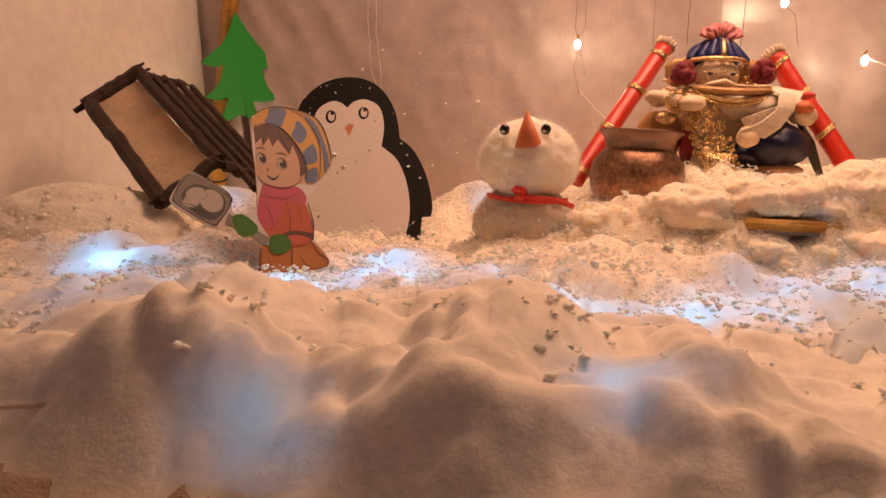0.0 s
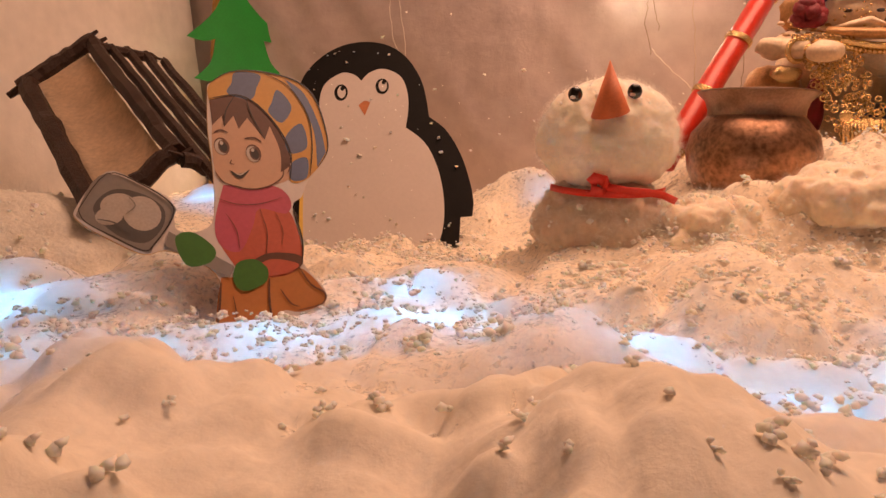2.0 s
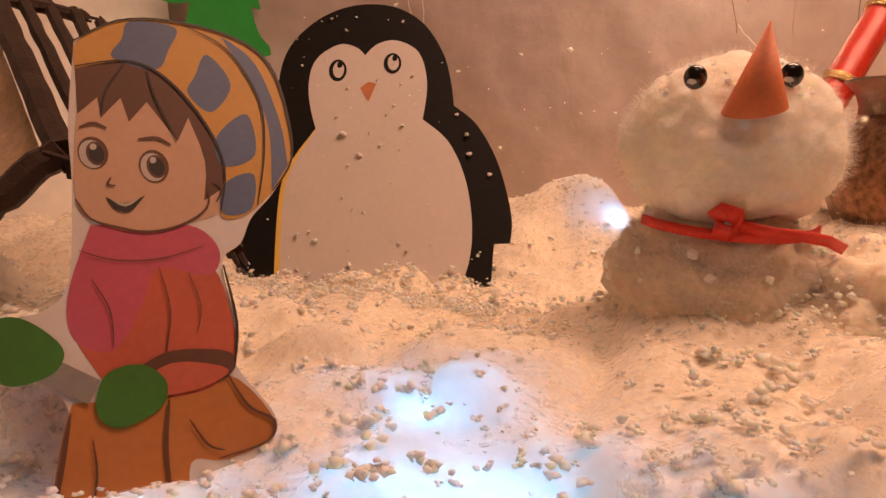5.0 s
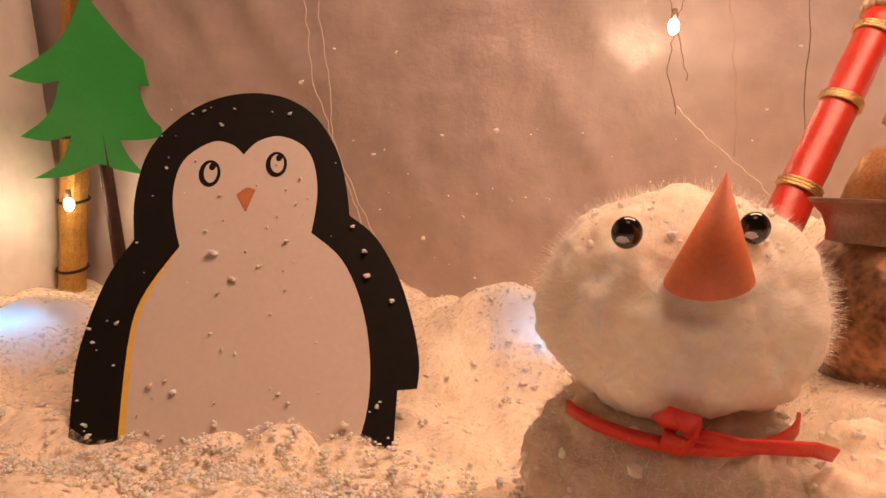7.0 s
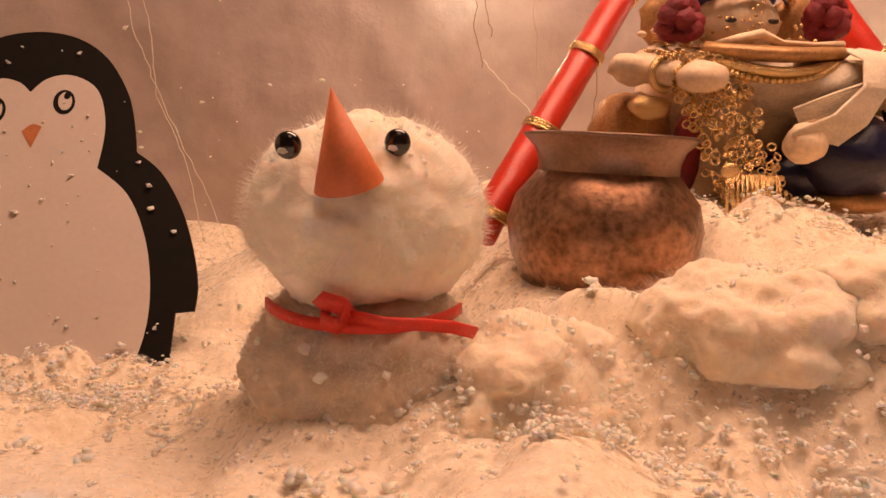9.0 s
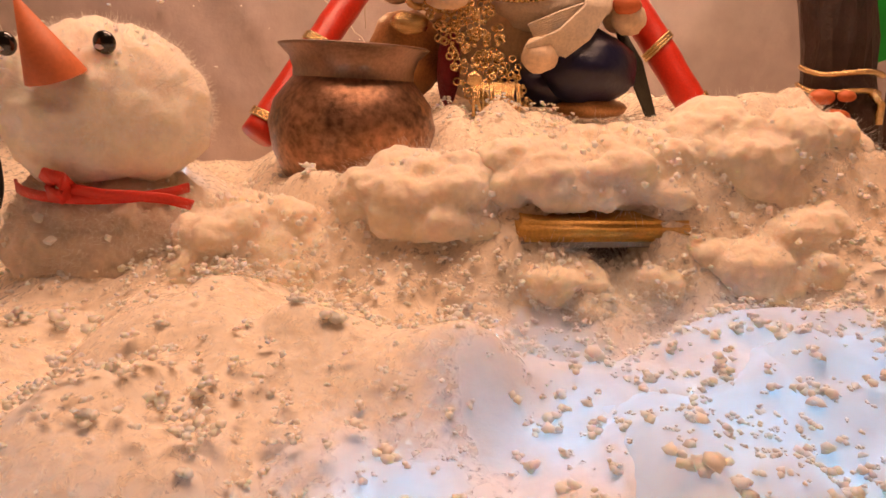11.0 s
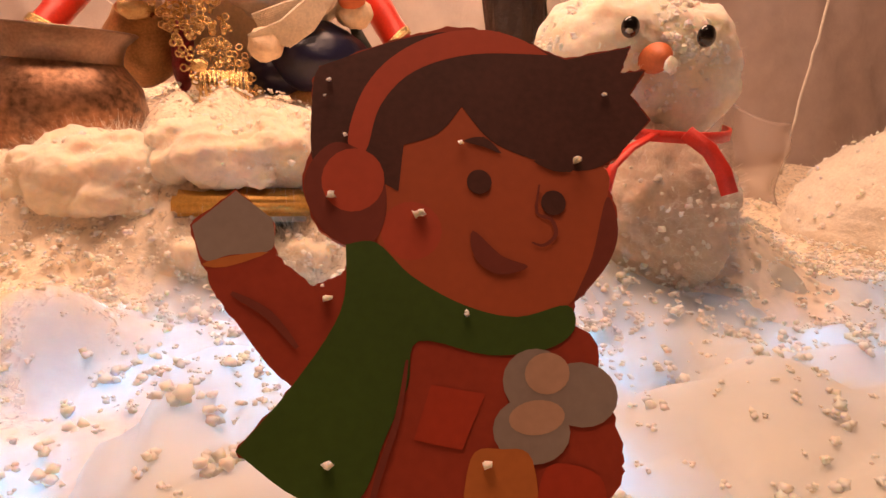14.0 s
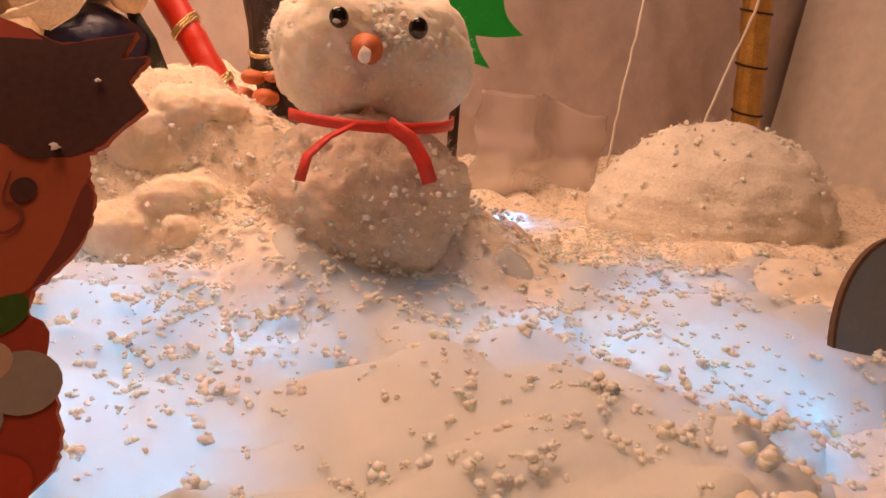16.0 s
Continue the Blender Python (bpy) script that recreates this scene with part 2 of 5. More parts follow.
def lathe(bm, c, profile, seg=48, mat=0):
    """Turns (radius, height) pairs about the upright axis at c."""
    rings = []
    for r, z in profile:
        rings.append([bm.verts.new((c[0] + math.cos(a) * r, c[1] + math.sin(a) * r, c[2] + z)) for a in
                      (2 * math.pi * k / seg for k in range(seg))])
    for a, b in zip(rings, rings[1:]):
        for k in range(seg):
            f = bm.faces.new((a[k], a[(k + 1) % seg], b[(k + 1) % seg], b[k]))
            f.material_index = mat


def smooth_loop(pts, steps=5):
    """A closed Catmull-Rom loop through the corners of an outline; a corner given as (u, v, 1) stays sharp."""
    n, out = len(pts), []
    for i in range(n):
        p0, p1, p2, p3 = (pts[(i + k) % n] for k in (-1, 0, 1, 2))
        a, b, c, d = (Vector(p[:2]) for p in (p0, p1, p2, p3))
        if len(p1) > 2:
            a = b
        if len(p2) > 2:
            d = c
        for s in range(steps):
            t = s / steps
            out.append(0.5 * ((2 * b) + (c - a) * t + (2 * a - 5 * b + 4 * c - d) * t * t + (3 * b - a - 3 * c + d) * t ** 3))
    return out


def oval(cu, cv, ru, rv, turn=0, n=20):
    a = radians(turn)
    return [Vector((cu + math.cos(k) * ru * math.cos(a) - math.sin(k) * rv * math.sin(a),
                    cv + math.cos(k) * ru * math.sin(a) + math.sin(k) * rv * math.cos(a))) for k in
            (2 * math.pi * i / n for i in range(n))]


def card_axes(yaw, lean):
    y, l = radians(yaw), radians(lean)
    u, f = Vector((math.cos(y), math.sin(y), 0)), Vector((-math.sin(y), math.cos(y), 0))
    v = Vector((0, 0, math.cos(l))) + f * math.sin(l)
    return Matrix((u, v, u.cross(v))).transposed().to_4x4()


def cutout(name, at, yaw, lean, outline, layers, mats, label, category, thick=1.2, curl=0.0, fields=None):
    """A figure cut from printed card: one slab in millimetres with its colour fields laid on the front."""
    bm = bmesh.new()

    def bend(p):
        return curl * (p.x / 40) ** 2

    def fill(m, pts, z, mi, flip=False):
        vs = [m.verts.new((p.x, p.y, bend(p) + z)) for p in pts]
        for tri in tessellate_polygon([[Vector((p.x, p.y, 0)) for p in pts]]):
            a, b, c = (vs[t] for t in tri)
            up = (b.co - a.co).cross(c.co - a.co).z
            if abs(up) < 1e-9:
                continue
            f = m.faces.new((a, b, c) if (up > 0) != flip else (a, c, b))
            f.material_index = mi
        return vs

    front = fill(bm, outline, 0.0, 0)
    back = fill(bm, outline, -thick, 1, True)
    n = len(outline)
    for i in range(n):
        bm.faces.new((front[i], back[i], back[(i + 1) % n], front[(i + 1) % n])).material_index = 1
    pasted = []
    for k, (pts, mi) in enumerate(layers):
        if fields:  # colour fields glued on as pieces of their own
            pm = bmesh.new()
            low, high = fill(pm, pts, 0.03 * k + 0.002, 0, True), fill(pm, pts, 0.03 * k + 0.08, 0)
            for i in range(len(pts)):
                j = (i + 1) % len(pts)
                pm.faces.new((low[i], low[j], high[j], high[i]))
            bmesh.ops.scale(pm, vec=(0.001, 0.001, 0.001), verts=pm.verts)
            pasted.append(part(fields[k], pm, mats[mi], smooth=False))
        else:
            fill(bm, pts, 0.012 * (k + 1), mi)
    bmesh.ops.scale(bm, vec=(0.001, 0.001, 0.001), verts=bm.verts)
    ob = part(name, bm, mats, smooth=False)
    for piece in pasted:
        piece.parent = ob
    ob.matrix_world = Matrix.Translation(at) @ card_axes(yaw, lean)
    return tagged(ob, label, category)


# ---- the ground ----
LUMPS = [  # cotton lumps: x, y, radius, height
    (0.0765, 0.530, 0.052, 0.020), (0.118, 0.512, 0.038, 0.022), (0.145, 0.50, 0.04, 0.012), (0.393, 0.462, 0.060, 0.020), (0.335, 0.515, 0.035, 0.010),
    (0.045, 0.345, 0.035, 0.014), (-0.01, 0.29, 0.05, 0.014), (0.06, 0.275, 0.045, 0.016), (-0.07, 0.285, 0.045, 0.010),
    (0.135, 0.275, 0.045, 0.014), (0.035, 0.222, 0.045, 0.020), (0.115, 0.222, 0.045, 0.020), (0.21, 0.22, 0.06, 0.018), (-0.055, 0.235, 0.035, 0.018),
    (0.155, 0.435, 0.030, 0.012), (0.195, 0.425, 0.022, 0.014), (0.12, 0.46, 0.035, 0.016), (0.10, 0.40, 0.04, 0.008),
    (0.41, 0.30, 0.05, 0.012),
    (0.30, 0.46, 0.04, 0.010), (0.33, 0.515, 0.030, 0.020), (-0.17, 0.40, 0.04, 0.012), (0.02, 0.71, 0.05, 0.028), (0.0, 0.665, 0.03, 0.014), (-0.23, 0.72, 0.06, 0.020), (0.44, 0.455, 0.04, 0.020), (0.352, 0.445, 0.035, 0.014),
    (0.05, 0.70, 0.03, 0.014), (-0.22, 0.70, 0.04, 0.010), (0.46, 0.47, 0.035, 0.012),
    (0.265, 0.515, 0.05, 0.008),
]


def ground(x, y, fine=1.0):
    """Height of the cotton snow."""
    x, y = np.asarray(x, float), np.asarray(y, float)
    z = 0.034 - 0.020 * ramp01(y, 0.42, 0.58)
    # heaped cotton over the stand, with a gap where the gold edge shows
    foot = np.interp(x, [0.08, 0.12, 0.17, 0.22, 0.29, 0.36, 0.44], [0.560, 0.515, 0.472, 0.455, 0.448, 0.452, 0.500])
    gap = ramp01(x, 0.232, 0.244) * (1 - ramp01(x, 0.260, 0.272))
    foot = foot + 0.034 * gap + 0.007 * vnoise(x, y, 0.030, 5)
    heap = ramp01(y, foot, foot + 0.050) * ramp01(x, 0.085, 0.150) * (1 - ramp01(x, 0.39, 0.50))
    z = z + heap * (0.024 + 0.017 * ramp01(x, 0.17, 0.24) + 0.020 * ramp01(y, 0.42, 0.58) + 0.005 * np.abs(vnoise(x, y, 0.035, 61)) + 0.003 * vnoise(x, y, 0.012, 62))
    for cx, cy, r, h in LUMPS:
        z = z + h * np.exp(-(((x - cx) ** 2 + (y - cy) ** 2) / (0.55 * r * r)))
    rough = 0.3 + 0.7 * ramp01(vnoise(x, y, 0.09, 2), -0.2, 0.4)
    wx, wy = x + 0.008 * vnoise(x, y, 0.03, 6), y + 0.008 * vnoise(x, y, 0.03, 7)
    puffs = 0.0150 * np.abs(vnoise(wx, wy, 0.060, 1)) + 0.0075 * np.abs(vnoise(wx, wy, 0.026, 9)) - 0.007
    z = z + puffs + fine * rough * (0.0016 * vnoise(x, y, 0.012, 3) + 0.0008 * vnoise(x, y, 0.0055, 4))
    near = 1 - ramp01(y, 0.30, 0.37)  # loosely billowed wool along the front
    z = z + near * (0.0065 * np.abs(vnoise(wx, wy, 0.034, 15)) + 0.0050 * np.abs(vnoise(wx, wy, 0.015, 16)) + 0.0016 * vnoise(x, y, 0.007, 17) - 0.0040)
    edge = 0.020 * (1 - ramp01(x, 0.0, 0.10))
    front = 1 - ramp01(y + 0.010 * vnoise(x, y * 0, 0.06, 8) - edge, 0.150, 0.212)
    return z * (1 - front) + 0.004 * front


# cold white lights buried under the cotton: x, y, strength
COLD = (0.13, 0.52, 1.0)
BURIED = [(-0.160, 0.385, 2.2), (-0.005, 0.392, 1.5), (0.012, 0.402, 1.0), (0.040, 0.378, 1.2), (0.108, 0.343, 1.2), (-0.020, 0.212, 0.3), (0.097, 0.225, 0.15),
          (-0.110, 0.325, 2.0), (-0.090, 0.345, 0.8), (0.055, 0.690, 0.7), (-0.012, 0.440, 1.2), (0.214, 0.405, 1.0), (0.254, 0.397, 1.8), (0.262, 0.378, 1.2), (0.228, 0.448, 0.8),
          (0.172, 0.385, 0.5), (0.310, 0.345, 1.0), (0.302, 0.420, 1.5), (0.276, 0.436, 1.2), (0.300, 0.370, 1.3), (0.430, 0.388, 1.2), (0.460, 0.378, 1.4), (0.485, 0.362, 1.8), (0.496, 0.335, 2.2),
          (0.475, 0.325, 1.4), (0.345, 0.400, 0.9), (0.530, 0.590, 1.4), (-0.225, 0.690, 1.2), (0.545, 0.440, 1.2), (0.510, 0.420, 1.0)]
BURIED += [(0.070, 0.362, 1.0), (-0.050, 0.372, 1.0), (0.150, 0.352, 0.9), (0.195, 0.360, 0.8)]


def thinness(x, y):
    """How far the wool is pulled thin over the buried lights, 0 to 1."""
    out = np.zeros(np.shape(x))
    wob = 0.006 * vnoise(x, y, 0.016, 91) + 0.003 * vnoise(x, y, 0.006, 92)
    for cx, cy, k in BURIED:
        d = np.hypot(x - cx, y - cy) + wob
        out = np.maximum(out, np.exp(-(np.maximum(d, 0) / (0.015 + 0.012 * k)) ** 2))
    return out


def ground_at(x, y):
    return float(ground(np.array([x]), np.array([y]))[0])


def sheet_grid(xs, ys, fn):
    gx, gy = np.meshgrid(xs, ys)
    gz = fn(gx, gy)
    verts = np.stack([gx.ravel(), gy.ravel(), gz.ravel()], 1)
    w, h = len(xs), len(ys)
    i = (np.arange(h - 1)[:, None] * w + np.arange(w - 1)[None, :]).ravel()
    return verts, np.stack([i, i + 1, i + 1 + w, i + w], 1)


v, f = sheet_grid(np.arange(-0.44, 1.05, 0.0028), np.arange(0.14, 0.90, 0.0028), ground)
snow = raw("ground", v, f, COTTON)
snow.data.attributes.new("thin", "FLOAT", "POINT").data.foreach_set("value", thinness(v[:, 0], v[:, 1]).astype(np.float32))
tagged(snow, "cream-white cotton wool snow spread in soft uneven lumps", "snow", kind="structure")

for k, lift in enumerate((0.0018,)):
    def fluffy(x, y):
        wob = 0.02 * vnoise(x, y, 0.025, 75)
        smooth_sheet = ramp01(x + wob, 0.17, 0.24) * (1 - ramp01(y + wob, 0.42, 0.46)) * ramp01(y - wob, 0.30, 0.34)
        bare = np.maximum(smooth_sheet, ramp01(thinness(x, y), 0.10, 1.0))
        return ground(x, y) - 0.0010 + (lift + 0.0010) * (1 - bare) * (0.75 + 0.45 * vnoise(x, y, 0.02, 70)) * ramp01(y, 0.29, 0.37)

    v, f = sheet_grid(np.arange(-0.40, 0.90, 0.0045), np.arange(0.28, 0.84, 0.0045), fluffy)
    tagged(raw("snow_fluff", v, f, GROUND_FLUFF[k]), "loose fluffy pile of the cotton snow", "snow", kind="stuff")


def thin_sheet(x, y):
    """A thin sheet lying smooth over the cotton, tucked under it at an uneven rim."""
    wob = 0.030 * vnoise(x, y, 0.05, 81) + 0.012 * vnoise(x, y, 0.018, 82)
    inside = np.minimum(np.minimum(x - 0.200, 0.580 - x), np.minimum(y - 0.300, 0.432 - y)) + wob
    return ground(x, y, 0.25) + 0.0022 - 0.008 * (1 - ramp01(inside, -0.004, 0.010))


v, f = sheet_grid(np.arange(0.17, 0.62, 0.0035), np.arange(0.27, 0.47, 0.0035), thin_sheet)
tagged(raw("thin_sheet", v, f, THIN), "thin white translucent sheet lit from beneath", "sheet", kind="structure")

bm = bmesh.new()
bmesh.ops.create_cube(bm, size=1, matrix=Matrix.LocRotScale((0.3, 0.53, -0.012), None, (1.6, 0.76, 0.02)))
tagged(part("base_board", bm, BOARD, smooth=False), "white board under the cotton snow", "board", kind="structure")


def rug_height(x, y):
    return 0.012 + 0.004 * vnoise(x, y, 0.03, 11) + 0.0025 * vnoise(x, y, 0.006, 12) + 0.002 * vnoise(x, y, 0.003, 13)


v, f = sheet_grid(np.arange(-0.5, 1.1, 0.004), np.arange(-0.45, 0.225, 0.003), rug_height)
tagged(raw("floor", v, f, RUG), "cream tufted rug in front of the snow", "rug", kind="structure")


def curtain(name, a, b, height, mat, label, folds, seed, lean=0.0, thick=0.003):
    """A hanging sheet between two ground points, crumpled and folded, with thickness."""
    a, b = Vector(a), Vector(b)
    along = (b - a).normalized()
    out = Vector((along.y, -along.x))
    length = (b - a).length
    nu, nv = int(length / 0.006), int(height / 0.008)
    s, z = np.meshgrid(np.linspace(0, length, nu), np.linspace(-0.005, height, nv))
    diag = s + 0.55 * z
    d = folds * (0.55 * vnoise(diag, z * 0.25, 0.10, seed) + 0.12 * vnoise(s * 0.9 - 0.4 * z, z * 0.3, 0.04, seed + 1)
                 + 0.35 * np.abs(vnoise(diag, z * 0.4, 0.045, seed + 2)) + 0.06 * vnoise(s, z, 0.012, seed + 3))
    d = d - lean * z
    x, y = a.x + along.x * s - out.x * d, a.y + along.y * s - out.y * d
    front = np.stack([x.ravel(), y.ravel(), z.ravel()], 1)
    back = front - np.array([out.x, out.y, 0]) * thick
    n = len(front)
    i = (np.arange(nv - 1)[:, None] * nu + np.arange(nu - 1)[None, :]).ravel()
    q = np.stack([i, i + 1, i + 1 + nu, i + nu], 1)
    ob = raw(name, np.concatenate([front, back]), np.concatenate([q, q[:, ::-1] + n]), mat)
    return tagged(ob, label, "backdrop sheet", kind="structure")


curtain("wall_back", (-0.36, 0.851), (1.03, 0.787), 0.42, SHEET, "dull mauve-beige crumpled plastic sheet hung as a backdrop", 0.016, 20)
curtain("wall_left", (-0.40, 0.12), (-0.292, 0.842), 0.42, PANEL, "pale beige sheet closing one side of the display", 0.005, 30, -0.06)
curtain("wall_right", (0.965, 0.785), (1.01, 0.12), 0.42, PANEL, "pale beige sheet closing the other side of the display", 0.005, 40, -0.06)

# the room round the display
for nm, c, s in (("room_wall_north", (0.3, 1.9, 0.9), (3.6, 0.1, 2.2)), ("room_wall_south", (0.3, -1.7, 0.9), (3.6, 0.1, 2.2)),
                 ("room_wall_west", (-1.5, 0.1, 0.9), (0.1, 3.5, 2.2)), ("room_wall_east", (2.1, 0.1, 0.9), (0.1, 3.5, 2.2)),
                 ("ceiling", (0.3, 0.1, 2.05), (3.7, 3.7, 0.1)), ("room_floor", (0.3, 0.1, -0.08), (3.7, 3.7, 0.1))):
    bm = bmesh.new()
    bmesh.ops.create_cube(bm, size=1, matrix=Matrix.LocRotScale(c, None, s))
    tagged(part(nm, bm, PLASTER, smooth=False), "plain warm plastered surface of the room", "room", kind="structure")

# ---- cut-out figures ----
PENGUIN_OUT = [(-74, -34, 1), (-78, -6), (-80, 12), (-78.4, 31), (-74, 51), (-66.8, 66, 1), (-70.5, 87), (-68.8, 110), (-59, 127),
               (-43.4, 139), (-25, 143.4), (-7, 140.4), (8, 129.6), (19.3, 111.4), (24.5, 94), (27, 79.5, 1), (39.3, 69.2),
               (50.1, 51), (57, 31), (60.3, 14.6), (59.8, 3.6, 1), (51.9, 2.9, 1), (51, -34, 1)]
FACE = [(-42, 56, 1), (-48, 68), (-53.4, 88.4), (-51.5, 105.8), (-40, 115.9), (-30.4, 114.8), (-24.1, 109.5, 1), (-18, 116.8), (-7.3, 119.4),
        (5.5, 112), (11.5, 93.7), (11, 72), (8, 60, 1)]
BELLY = [(-52, -33, 1), (-57.6, 16.9), (-55.9, 38.9), (-45.5, 64, 1), (10.8, 70.8, 1), (25.3, 58.3), (35.3, 38), (40.3, 14.2), (40, -8), (33, -33, 1)]
EDGE = [(-55, -33, 1), (-60, 16.9), (-58, 40), (-45.5, 64.5, 1), (-50, 50), (-54, 30), (-50, -33, 1)]
cutout("penguin_cutout", (-0.06, 0.604, 0.03), 2.7, 32.6, smooth_loop(PENGUIN_OUT),
       [(smooth_loop(EDGE), 3), (smooth_loop(BELLY), 2), (smooth_loop(FACE), 2),
        (oval(-38.4, 99.4, 5.0, 7.0, 8), 0), (oval(-38.0, 99.8, 3.1, 5.2, 8), 2), (oval(-37.6, 103.0, 1.6, 2.0), 0),
        (oval(-8.4, 104.6, 4.9, 6.6, 8), 0), (oval(-8.0, 105.0, 3.1, 4.9, 8), 2), (oval(-7.4, 108.0, 1.5, 1.9), 0),
        (smooth_loop([(-24.6, 88.6, 1), (-20.5, 92.4), (-16.2, 91.2, 1), (-19.3, 80.2, 1)], 3), 4)],
       [BLACK, BLACK, WHITE_CARD, YELLOW_EDGE, BEAK],
       "black and white card penguin cut-out leaning back", "cutout",
       fields=["yellow_edge", "belly", "face", "eye_rim", "eye", "pupil", "eye_rim", "eye", "pupil", "beak"])

SKIN = material("printed_beige", (0.518, 0.306, 0.195), 0.45, var=0.06, scale=60)
HAIR = material("printed_brown", (0.107, 0.041, 0.022), 0.45, var=0.15, scale=60)
HAT_Y = material("printed_ochre", (0.518, 0.259, 0.051), 0.45, var=0.08, scale=60)
HAT_B = material("printed_slate", (0.100, 0.125, 0.210), 0.45, var=0.1, scale=60)
PINK = material("printed_pink", (0.463, 0.078, 0.111), 0.45, var=0.1, scale=60)
CORAL = material("printed_coral", (0.463, 0.092, 0.046), 0.45, var=0.14, scale=60)
LEG = material("printed_orange", (0.425, 0.148, 0.033), 0.45, var=0.1, scale=60)
LEAF = material("printed_green", (0.046, 0.148, 0.018), 0.45, var=0.15, scale=60)
GREY_P = material("printed_grey", (0.231, 0.195, 0.167), 0.45, var=0.1, scale=60)
GREY_D = material("printed_dark_grey", (0.092, 0.078, 0.070), 0.45, var=0.1, scale=60)
PALE = material("printed_white", (0.463, 0.389, 0.324), 0.45, var=0.15, scale=120)
INK = material("printed_ink", (0.025, 0.015, 0.012), 0.5)
GIRL = [(-2, -12, 1), (0, -2), (2.3, 16), (-6, 26), (-14, 30), (-20.3, 29.5), (-30, 36.5), (-38, 44), (-38.5, 49.5), (-29.7, 62.2), (-20, 57),
        (-11, 49), (-9.5, 37), (1.4, 39), (3, 61), (2.4, 78), (3.4, 98, 1), (11, 104), (21.6, 105.2), (34.6, 101.6), (42.4, 94.3),
        (45.6, 81), (46, 67.6, 1), (41, 59), (36, 53), (33.5, 47), (29.5, 42.5), (31.8, 27), (31, 19), (38, 6), (37, 0), (33, -8, 1), (14, -12, 1)]


def stroke(pts, width=0.5):
    """A drawn line as a thin closed field."""
    pts = [Vector(p) for p in pts]
    fine = []
    for i in range(len(pts) - 1):
        p0, p1, p2, p3 = pts[max(i - 1, 0)], pts[i], pts[i + 1], pts[min(i + 2, len(pts) - 1)]
        for k in range(4):
            t = k / 4
            fine.append(0.5 * (2 * p1 + (p2 - p0) * t + (2 * p0 - 5 * p1 + 4 * p2 - p3) * t * t + (3 * p1 - p0 - 3 * p2 + p3) * t ** 3))
    fine.append(pts[-1])
    up, down = [], []
    for i, p in enumerate(fine):
        d = (fine[min(i + 1, len(fine) - 1)] - fine[max(i - 1, 0)]).normalized()
        w = width * (0.35 + 0.65 * math.sin(math.pi * (i + 0.5) / len(fine))) * 0.5
        up.append(p + Vector((-d.y, d.x)) * w)
        down.append(p - Vector((-d.y, d.x)) * w)
    return up + down[::-1]


